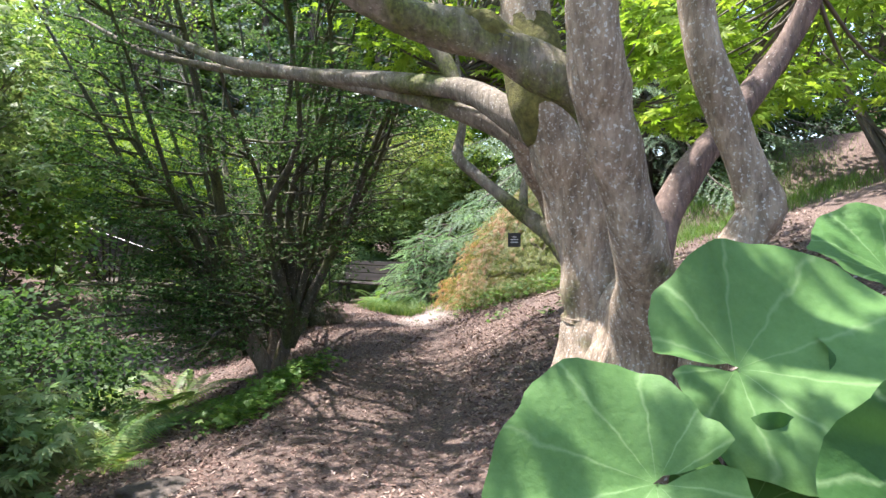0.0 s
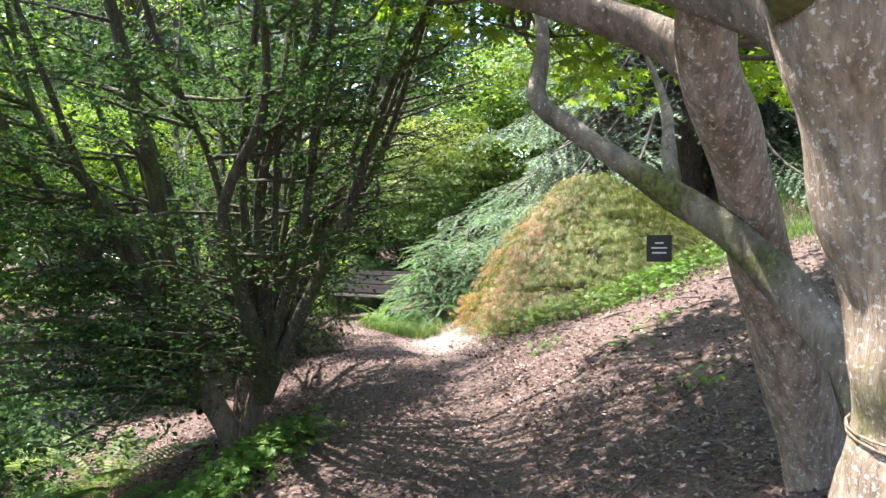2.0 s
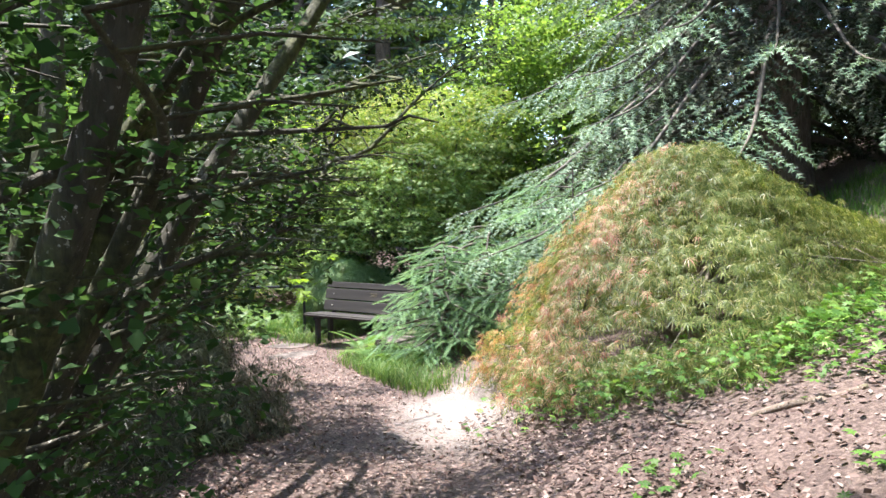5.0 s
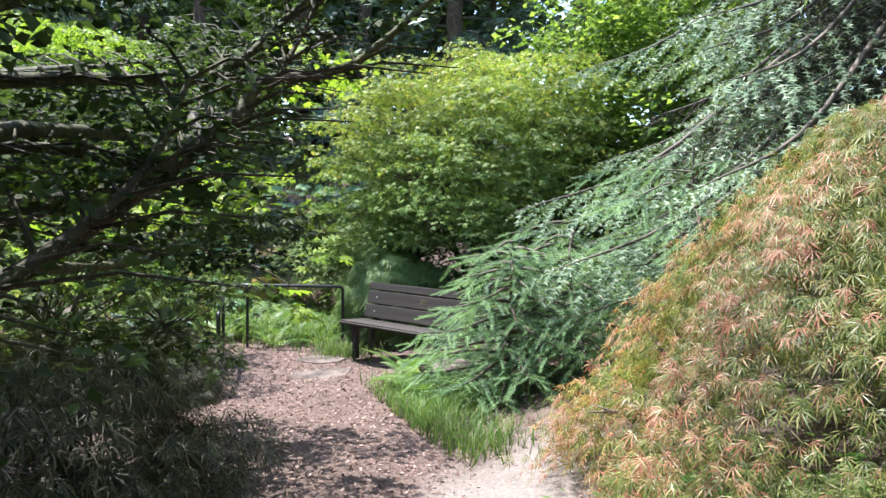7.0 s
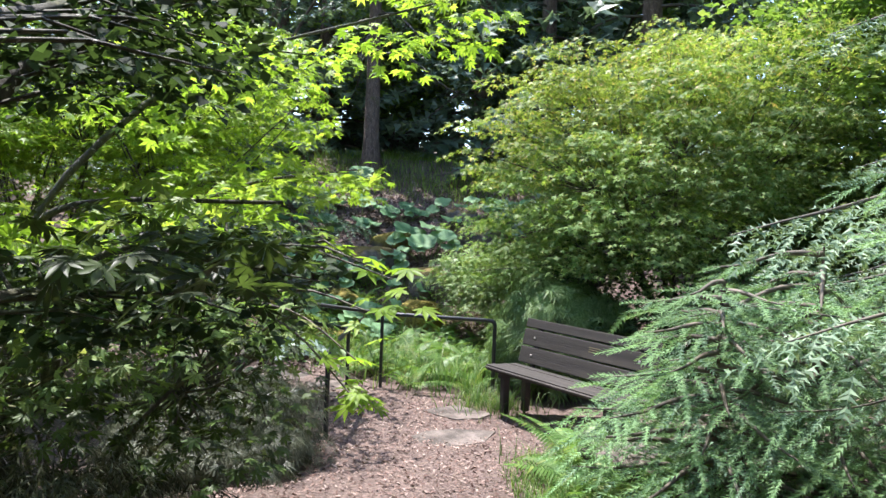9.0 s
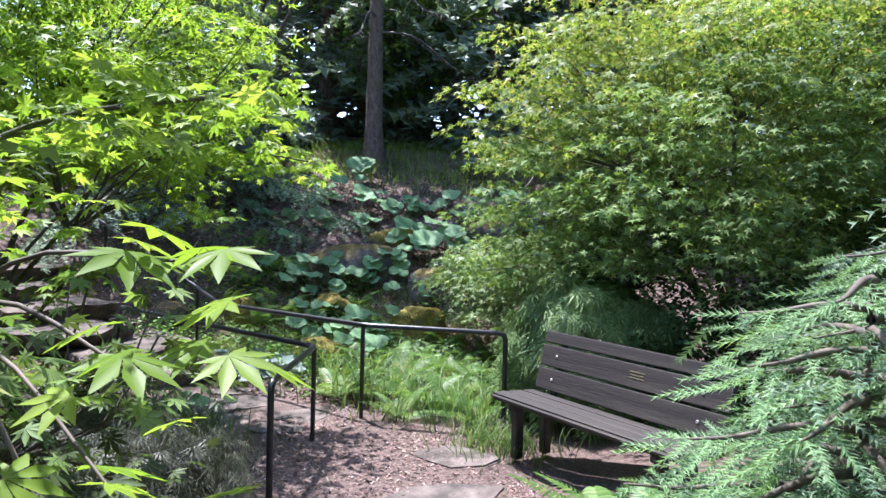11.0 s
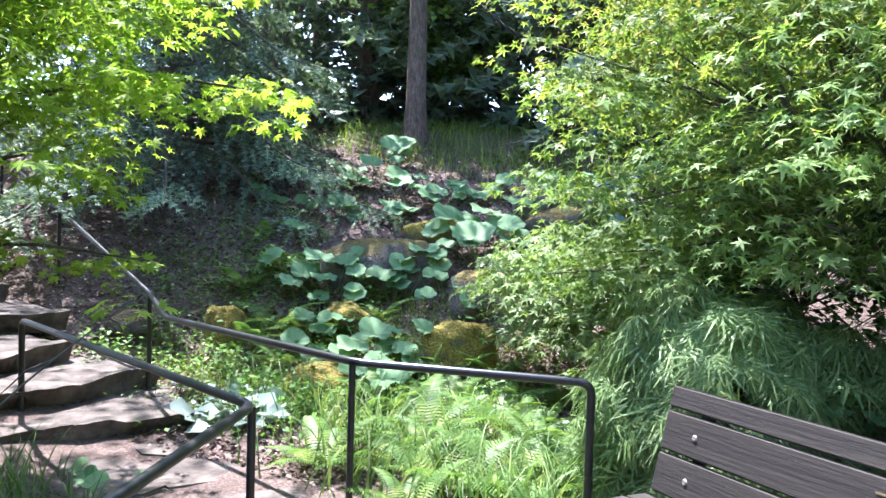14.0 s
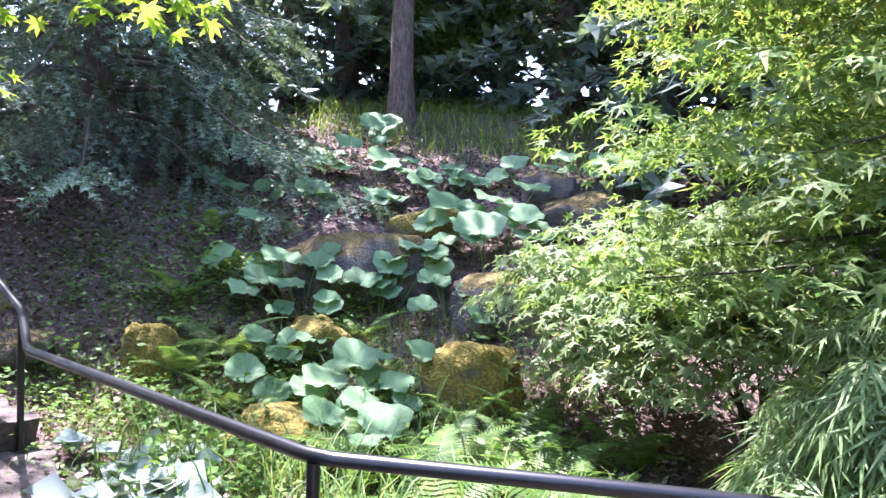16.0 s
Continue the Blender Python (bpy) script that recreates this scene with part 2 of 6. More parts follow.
def ground_material():
    m, t, p, links = mat_base("mulched forest soil")
    fine = noise_node(t, 38, 8, 0.75)
    chips = ramp(t, fine.outputs[0], [(0.32, (0.04, 0.027, 0.023)), (0.5, (0.125, 0.088, 0.074)), (0.68, (0.28, 0.215, 0.185))])
    mid = noise_node(t, 1.3, 5, 0.6)
    tone = ramp(t, mid.outputs[0], [(0.3, (0.7, 0.66, 0.64)), (0.7, (1.15, 1.1, 1.08))])
    col = mix(t, 1.0, chips.outputs[0], tone.outputs[0], "MULTIPLY")
    # dry, pale, trodden soil at the path corner, free of mulch; sun painted in
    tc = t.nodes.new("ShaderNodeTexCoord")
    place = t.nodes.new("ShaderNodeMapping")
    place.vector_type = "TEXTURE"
    place.inputs["Location"].default_value, place.inputs["Scale"].default_value = (*BARE_SUNLIT[:2], 0), (*BARE_SUNLIT[2:], 30)
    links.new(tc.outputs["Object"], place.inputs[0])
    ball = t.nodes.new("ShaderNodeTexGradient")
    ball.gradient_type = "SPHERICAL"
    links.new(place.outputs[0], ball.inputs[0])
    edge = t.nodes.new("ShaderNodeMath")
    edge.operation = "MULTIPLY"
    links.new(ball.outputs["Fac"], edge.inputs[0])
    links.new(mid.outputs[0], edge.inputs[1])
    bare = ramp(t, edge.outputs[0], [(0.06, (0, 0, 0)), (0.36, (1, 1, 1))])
    sunlit_soil = ramp(t, fine.outputs[0], [(0.3, (0.15, 0.125, 0.108)), (0.65, (0.30, 0.265, 0.235))])
    col = mix(t, bare.outputs[0], col, sunlit_soil.outputs[0])
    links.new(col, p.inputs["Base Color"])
    p.inputs["Roughness"].default_value = 0.92
    bump(t, fine.outputs[0], 0.8, 0.03, p)
    return m


M_GROUND = ground_material()


# ---- the lie of the land
def path_x(y):
    return np.interp(y, [-5, 0, 4, 8, 10.5, 12.5, 14.5, 16.3, 17.5], [0.0, -0.1, -0.25, -0.25, -0.5, -1.1, -2.0, -3.1, -3.9])


def soft(v, k=0.35):
    """A ramp that starts softly at nought."""
    return 0.5 * (v + np.sqrt(v * v + k * k)) - 0.5 * k * np.exp(-np.abs(v) / k)


def land(x, y):
    x, y = np.asarray(x, float), np.asarray(y, float)
    px = path_x(y)
    base = np.interp(y, [-6, 10, 16.4, 18], [0, 0.0, -0.42, -0.43])
    rise = np.interp(y, [0, 4, 7, 10, 13, 15.5, 19], [0.42, 0.42, 0.34, 0.33, 0.33, 0.22, 0.20])
    start = np.interp(y, [0, 10, 13, 16, 19], [0.25, 0.3, 0.8, 1.6, 1.9])
    right = rise * soft(x - px - start)
    right = right + np.interp(y, [12.3, 15, 20, 23], [0, 0.27, 0.27, 0.0]) * soft(x - 1.5, 0.6)
    right = np.where(right > 3.5, 3.5 + 0.3 * (right - 3.5), right)
    drop = np.interp(y, [0, 9, 12, 15, 17, 19], [0.33, 0.33, 0.25, 0.08, 0.0, 0.0])
    left = -drop * soft(px - np.interp(y, [0, 9, 12], [1.05, 1.05, 1.5]) - x)
    left = np.maximum(left, -2.2)
    s = (x + 4) * -0.35 + (y - 18) * 0.94
    hill = 0.45 * soft(s - 2.9, 0.8) * np.clip((y - 16.5) / 2, 0, 1)
    hill = np.where(hill > 3.6, 3.6 + 0.25 * (hill - 3.6), hill)
    west = 0.17 * soft(-6.6 - x, 0.5) * np.clip((y - 14.5) / 2.5, 0, 1)
    h = base + np.maximum(right, np.where(s > 2, hill, 0)) + left + np.minimum(west, 1.6) * (hill < 1.5)
    ripple = 0.03 * np.sin(x * 1.9 + 0.7 * y) * np.cos(y * 1.6) + 0.015 * np.sin(x * 5.1) * np.cos(y * 4.3 + x)
    return np.clip(h, -3, 7) + ripple * np.clip(np.abs(x - px) / 1.2, 0.25, 1)


# ---- mesh tools
def mesh_from(name, v, f, mat, smooth=False):
    """v: (n, 3), f: (m, 3) or (m, 4) numpy."""
    me = bpy.data.meshes.new(name)
    v, f = np.ascontiguousarray(v, np.float32), np.ascontiguousarray(f, np.int32)
    k = f.shape[1]
    me.vertices.add(len(v))
    me.vertices.foreach_set("co", v.ravel())
    me.loops.add(f.size)
    me.loops.foreach_set("vertex_index", f.ravel())
    me.polygons.add(len(f))
    me.polygons.foreach_set("loop_start", np.arange(0, f.size, k, dtype=np.int32))
    me.update(calc_edges=True)
    me.validate()
    if mat:
        me.materials.append(mat)
    if smooth:
        me.polygons.foreach_set("use_smooth", np.ones(len(f), bool))
    return me


def part_mesh(name, me, parent, label="", kind=""):
    ob = new(name, me)
    ob.parent = parent
    if parent is not None:
        ob.matrix_parent_inverse = parent.matrix_basis.inverted()
    return tagged(ob, label, kind=kind)


def part(name, bm, material, parent, label=""):
    me = bpy.data.meshes.new(name)
    bm.to_mesh(me)
    bm.free()
    me.materials.append(material)
    return part_mesh(name, me, parent, label)


def thing(name, at, label, category, group="", kind=""):
    ob = new(name)
    ob.empty_display_size = 0.1
    ob.location = at
    ob.matrix_basis = Matrix.Translation(at)
    return tagged(ob, label, category, group, kind)


def spline(points, n):
    """A smooth curve through control points, n samples."""
    p = np.asarray(points, float)
    if len(p) == 2:
        u = np.linspace(0, 1, n)[:, None]
        return p[0] * (1 - u) + p[1] * u
    q = np.vstack([2 * p[0] - p[1], p, 2 * p[-1] - p[-2]])
    out = []
    for s in np.linspace(0, len(p) - 1 - 1e-6, n):
        i, u = int(s), s - int(s)
        a, b, c, d = q[i], q[i + 1], q[i + 2], q[i + 3]
        out.append(0.5 * (2 * b + (c - a) * u + (2 * a - 5 * b + 4 * c - d) * u * u + (3 * b - a - 3 * c + d) * u ** 3))
    return np.array(out)


def tube(points, radii, sides=7, lump=0.0):
    p, r = np.asarray(points, float), np.asarray(radii, float)
    t = np.gradient(p, axis=0)
    t /= np.linalg.norm(t, axis=1)[:, None] + 1e-9
    ref = np.array([0.31, 0.17, 0.93]) if abs(t[0, 2]) < 0.8 else np.array([0.93, 0.31, 0.17])
    a = np.cross(t, ref)
    a /= np.linalg.norm(a, axis=1)[:, None] + 1e-9
    b = np.cross(t, a)
    ang = np.linspace(0, 2 * np.pi, sides, endpoint=False)
    rr = r[:, None] * np.ones(sides)
    if lump:
        ph = rng.uniform(0, 6.28, 4)
        k = np.arange(len(p))[:, None]
        rr = rr * (1 + lump * (np.sin(2 * ang + ph[0] + k * 0.25) * 0.5 + np.sin(3 * ang + ph[1] - k * 0.4) * 0.35 + np.sin(5 * ang + ph[2] + k * 0.9) * 0.25 + 0.4 * np.sin(k * 0.8 + ph[3])))
    v = p[:, None, :] + rr[..., None] * (np.cos(ang)[None, :, None] * a[:, None, :] + np.sin(ang)[None, :, None] * b[:, None, :])
    v = v.reshape(-1, 3)
    i = np.arange(len(p) - 1)[:, None] * sides
    j = np.arange(sides)[None, :]
    j2 = (j + 1) % sides
    f = np.stack([i + j, i + j2, i + sides + j2, i + sides + j], -1).reshape(-1, 4)
    return v, f


class Soup:
    """Gathers tubes into one mesh."""

    def __init__(self):
        self.v, self.f, self.n = [], [], 0

    def add(self, vf):
        v, f = vf
        self.v.append(v)
        self.f.append(f + self.n)
        self.n += len(v)

    def mesh(self, name, mat, smooth=True):
        return mesh_from(name, np.vstack(self.v), np.vstack(self.f), mat, smooth)


def unit(v):
    return v / (np.linalg.norm(v, axis=-1, keepdims=True) + 1e-9)


def scatter(name, tmpl, P, heading, normal, size, mat):
    """One mesh of many small leaves: tmpl (verts, tris), laid at P with its +y along heading and its +z near normal."""
    tv, tf = tmpl
    y = unit(heading)
    x = unit(np.cross(y, normal))
    z = np.cross(x, y)
    size = np.broadcast_to(size, (len(P),))
    v = (P[:, None, :] + size[:, None, None] * (tv[None, :, 0:1] * x[:, None, :] + tv[None, :, 1:2] * y[:, None, :] + tv[None, :, 2:3] * z[:, None, :])).reshape(-1, 3)
    f = (tf[None] + (np.arange(len(P)) * len(tv))[:, None, None]).reshape(-1, tf.shape[1])
    return mesh_from(name, v, f, mat)


# leaf shapes, one unit long along +y
def star_leaf(lobes, width, droop=0.18):
    """A palmate leaf: pointed lobes that fan out from the stalk."""
    v, f = [(0, 0, 0)], []
    spread = math.radians(125)
    for i in range(lobes):
        a = -spread + 2 * spread * i / (lobes - 1)
        ln = 0.5 + 0.5 * math.cos(a * 0.62) ** 1.0
        d, n = np.array([math.sin(a), math.cos(a)]), np.array([math.cos(a), -math.sin(a)])
        k = len(v)
        mid = d * ln * 0.5
        for q, zz in ((mid - n * width * ln, -droop * 0.2), (d * ln, -droop * ln), (mid + n * width * ln, -droop * 0.2)):
            v.append((q[0], q[1] + 0.12, zz))
        f += [(0, k + 1, k), (0, k + 2, k + 1)]
    return np.array(v), np.array(f)


MAPLE = star_leaf(7, 0.16)


def plain_star(lobes=5):
    v, f = [], []
    for i in range(lobes):
        a = math.radians(-115 + 230 * i / (lobes - 1))
        ln = 0.55 + 0.5 * math.cos(a * 0.6)
        k = len(v)
        v += [(-0.17 * math.cos(a) * ln, 0.17 * math.sin(a) * ln + 0.1, 0), (0.17 * math.cos(a) * ln, -0.17 * math.sin(a) * ln + 0.1, 0), (math.sin(a) * ln, math.cos(a) * ln + 0.1, -0.16 * ln)]
        f.append((k, k + 1, k + 2))
    return np.array(v), np.array(f)


MAPLE_FAR = plain_star()


def lace_leaf(lobes=7, wide=0.03, teeth=0):
    """A leaf cut into narrow drooping lobes, with fine side teeth where it is seen close."""
    v, f = [], []
    for i in range(lobes):
        a = math.radians(-82 + 164 * i / (lobes - 1))
        ln = 0.55 + 0.5 * math.cos(a)
        d, n = np.array([math.sin(a) * 0.85, math.cos(a)]), np.array([math.cos(a), -math.sin(a)])
        k = len(v)
        for s, w in ((0.0, 0.0), (0.45, -wide), (0.45, wide), (1.0, 0.0)):
            q = d * ln * s + n * w
            v.append((q[0], q[1], 0.04 * s - 0.36 * s * s * ln))
        f += [(k, k + 1, k + 2), (k + 1, k + 3, k + 2)]
        for j in range(teeth):
            s = 0.35 + 0.4 * j / max(1, teeth - 1)
            for sg in (-1, 1):
                k = len(v)
                for u, w in ((s - 0.05, 0.0), (s + 0.05, 0.0), (s + 0.2, sg * wide * 3.6)):
                    q = d * ln * u + n * w
                    v.append((q[0], q[1], 0.04 * u - 0.36 * u * u * ln))
                f.append((k, k + 1, k + 2))
    return np.array(v), np.array(f)


LACE_CUT = lace_leaf(7, 0.026, 1)
LACE = lace_leaf(6, 0.034)
WIDE = (np.array([(0, 0, 0), (0.42, 0.45, 0.1), (0, 1, -0.06), (-0.42, 0.45, 0.1)]), np.array([(0, 1, 2), (0, 2, 3)]))
OVAL = (np.array([(0, 0, 0), (0.3, 0.5, 0.08), (0, 1, 0), (-0.3, 0.5, 0.08)]), np.array([(0, 1, 2), (0, 2, 3)]))
CHIP = (np.array([(-0.2, -0.5, 0), (0.22, -0.45, 0.05), (0.16, 0.5, 0), (-0.18, 0.45, 0.06)]), np.array([(0, 1, 2), (0, 2, 3)]))


def needle_spray(n=9, ln=0.26, half=0.045):
    """A twig end with needles set round it."""
    v, f = [], []
    v += [(-0.012, 0, 0), (0.012, 0, 0), (0, 1, 0)]
    f += [(0, 1, 2)]
    for i in range(n):
        y = 0.04 + 0.93 * i / n
        turn = (0.15, 0.9, -0.5)[i % 3]
        for s in (-1, 1):
            k = len(v)
            q = ln * (1 - 0.45 * i / n)
            v += [(0, y - half, 0), (0, y + half, 0), (s * q * math.cos(turn), y + 0.14, q * math.sin(turn) * s * 0.9 + 0.02)]
            f += [(k, k + 1, k + 2)]
    return np.array(v), np.array(f)


NEEDLES = needle_spray(8, 0.24, 0.048)
FINGERS = needle_spray(20, 0.15, 0.022)
NEEDLES_FEW = needle_spray(4, 0.36, 0.12)


def fern_frond(pairs=24):
    v, f = [], []
    def rz(u):
        return 0.55 * u - 0.62 * u * u
    for i in range(pairs):
        u = 0.12 + 0.86 * i / pairs
        w = 0.26 * math.sin(math.pi * min(1, u * 0.85 + 0.12)) ** 0.8 * (1.05 - u * 0.55)
        for s in (-1, 1):
            k = len(v)
            z = rz(u)
            v += [(0, u - 0.011, z), (0, u + 0.011, z), (s * w * 0.5, u + 0.040, z - 0.01), (s * w, u + 0.050, z - 0.06 * w / 0.2), (s * w * 0.5, u + 0.012, z - 0.012)]
            f += [(k, k + 1, k + 2), (k, k + 2, k + 4), (k + 4, k + 2, k + 3)]
    for i in range(8):
        k = len(v)
        a, b = i / 8, (i + 1) / 8
        v += [(-0.007, a, rz(a)), (0.007, a, rz(a)), (0, b, rz(b) + 0.004)]
        f += [(k, k + 1, k + 2)]
    return np.array(v), np.array(f)


FERN = fern_frond()


def grass_blade():
    v, f = [], []
    for i in range(4):
        u = i / 4
        w = 0.018 * (1 - u)
        v += [(-w, 0.55 * u * u, u - 0.25 * u ** 3), (w, 0.55 * u * u, u - 0.25 * u ** 3)]
    v.append((0, 0.6, 0.72))
    for i in range(3):
        k = 2 * i
        f += [(k, k + 1, k + 3), (k, k + 3, k + 2)]
    f.append((6, 7, 8))
    return np.array(v), np.array(f)


BLADE = grass_blade()
WALKWAY = np.array([(0, -3), (-0.02, 0), (-0.2, 1.7), (-0.4, 4), (-0.2, 7), (-0.2, 9.5), (-0.5, 11.2), (-1.0, 12.8), (-2.0, 14.8), (-3.1, 16.5)])


def off_walkway(P, gap, top=2.6):
    """True for points that keep clear of the line people walk along."""
    d = np.full(len(P), 9.0)
    for a, b in zip(WALKWAY[:-1], WALKWAY[1:]):
        ab = b - a
        u = np.clip(((P[:, :2] - a) @ ab) / (ab @ ab), 0, 1)
        d = np.minimum(d, np.linalg.norm(P[:, :2] - (a + u[:, None] * ab), axis=1))
    # gaps in the leaves through which the sun falls on the path
    fx, fy = P[:, 0] + 0.385 * P[:, 2], P[:, 1] - 0.222 * P[:, 2]
    shaft = (((fx + 0.35) / 0.6) ** 2 + ((fy - 12.5) / 1.25) ** 2 < 1) & (P[:, 2] > 0.8)
    shaft |= (((fx + 2.0) / 1.0) ** 2 + ((fy - 15.4) / 0.75) ** 2 < 1) & (P[:, 2] > 0.8)
    return ((d > gap) | (P[:, 2] > top)) & ~shaft


def leaf_cloud(centres, radius, flat, per, droop=0.25, outward=None):
    """Leaf places in flattened sprays about the centres; headings run outwards and a little down."""
    n = len(centres) * per
    c = np.repeat(centres, per, axis=0)
    rad = np.repeat(np.broadcast_to(radius, (len(centres),)), per)
    ang = rng.uniform(0, 2 * np.pi, n)
    rr = np.sqrt(rng.uniform(0, 1, n)) * rad
    off = np.stack([np.cos(ang) * rr, np.sin(ang) * rr, rng.normal(0, 1, n) * rad * flat - 0.35 * rr * rr / np.maximum(rad, 0.01)], 1)
    head = np.stack([np.cos(ang), np.sin(ang), np.full(n, -droop)], 1) + rng.normal(0, 0.45, (n, 3))
    normal = np.stack([np.zeros(n), np.zeros(n), np.ones(n)], 1) + rng.normal(0, 0.35, (n, 3)) + 0.3 * np.stack([np.cos(ang), np.sin(ang), np.zeros(n)], 1)
    return c + off, head, normal


def shell_points(n, centre, radii, inner=0.45, low=-0.6):
    """Places in an egg-shaped crown, thicker towards its skin, none far below."""
    d = unit(rng.normal(0, 1, (n * 3, 3)))
    d = d[d[:, 2] > low][:n]
    r = rng.uniform(inner ** 2, 1, len(d)) ** 0.5
    r = r * (0.86 + 0.2 * np.sin(d[:, 0] * 5 + centre[0]) * np.cos(d[:, 1] * 4 + centre[1]))
    return np.asarray(centre) + d * r[:, None] * np.asarray(radii)


def stems_to(base, ends, radius, wiggle=0.12, sides=6, tip=0.006, lean=0.55):
    """Curved stems from the base to the given ends."""
    out = []
    for e in ends:
        s = Soup()
        b = np.asarray(base) + np.append(rng.normal(0, radius * 1.2, 2), -0.06)
        mid = b * (1 - lean) + e * lean + np.append(rng.normal(0, wiggle, 2), 0.12 + 0.1 * np.linalg.norm(e[:2] - b[:2]))
        low = b * 0.75 + mid * 0.25 + np.append(rng.normal(0, wiggle * 0.4, 2), 0.10)
        p = spline([b, low, mid, e], 12)
        s.add(tube(p, np.linspace(radius, tip, 12) * rng.uniform(0.7, 1.15), sides, 0.12))
        out.append(s)
    return out


def bushy(name, label, category, base, centre, radii, clumps, clump_r, per, tmpl, size, mat, flat=0.12, stems=9, stem_r=0.03, bark=TWIG, inner=0.45, low=-0.5, droop=0.25, gap=0.55, group="", second=None, weep=False, cone=0.0):
    """A shrub or small tree: stems, twigs and leaves in layered sprays."""
    root = thing(name, (base[0], base[1], float(land(base[0], base[1]))), label, category, group)
    base = np.array(root.location)
    C = shell_points(clumps, centre, radii, inner, low)
    if cone:
        up = rng.uniform(0, 1, clumps) ** 1.25
        a = rng.uniform(0, 2 * np.pi, clumps)
        wide = (0.06 + 0.97 * (1 - up) ** 0.8) * (0.9 + 0.13 * np.sin(3 * a + 1) + 0.08 * np.sin(7 * a)) * rng.uniform(inner, 1, clumps)
        cx, cy = centre[0] + np.cos(a) * wide * radii[0], centre[1] + np.sin(a) * wide * radii[1]
        C = np.stack([cx, cy, (land(cx, cy) + 0.12) * (1 - up) + cone * up], 1)
    C = C[C[:, 2] > land(C[:, 0], C[:, 1]) + 0.05]
    pick = rng.choice(len(C), min(stems, len(C)), replace=False)
    st = stems_to(base, C[pick], stem_r)
    for one in st:
        part_mesh("stem", one.mesh("stem", bark), root)
    tw = Soup()
    hubs = C[pick] * 0.65 + base * 0.35 + np.array([0, 0, 0.15])
    for c in C[rng.choice(len(C), min(len(C), 130), replace=False)]:
        h = hubs[np.argmin(np.linalg.norm(hubs - c, axis=1))]
        tw.add(tube(spline([h, (h + c) / 2 + rng.normal(0, 0.06, 3), c], 5), np.linspace(stem_r * 0.35, 0.004, 5), 4))
    part_mesh("twig", tw.mesh("twig", bark), root, kind="stuff")
    P, H, N = leaf_cloud(C, clump_r * rng.uniform(0.7, 1.3, len(C)), flat, per, droop)
    if weep:
        out = unit((P - np.asarray(centre)) / np.asarray(radii) + np.array([0, 0, 0.15]))
        H = out * [1, 1, 0.2] + np.array([0, 0, -0.75]) + rng.normal(0, 0.3, P.shape)
        N = out + rng.normal(0, 0.25, P.shape)
    ok = off_walkway(P, gap) & (P[:, 2] > land(P[:, 0], P[:, 1]) + 0.02)
    P, H, N = P[ok], H[ok], N[ok]
    sz = size * rng.uniform(0.65, 1.25, len(P))
    if second:
        m2, test = second
        k = test(P) 
        if k.any() and (~k).any():
            part_mesh("foliage", scatter("foliage", tmpl, P[k], H[k], N[k], sz[k], m2), root, kind="stuff")
            P, H, N, sz = P[~k], H[~k], N[~k], sz[~k]
    part_mesh("foliage", scatter("foliage", tmpl, P, H, N, sz, mat), root, kind="stuff")
    return root


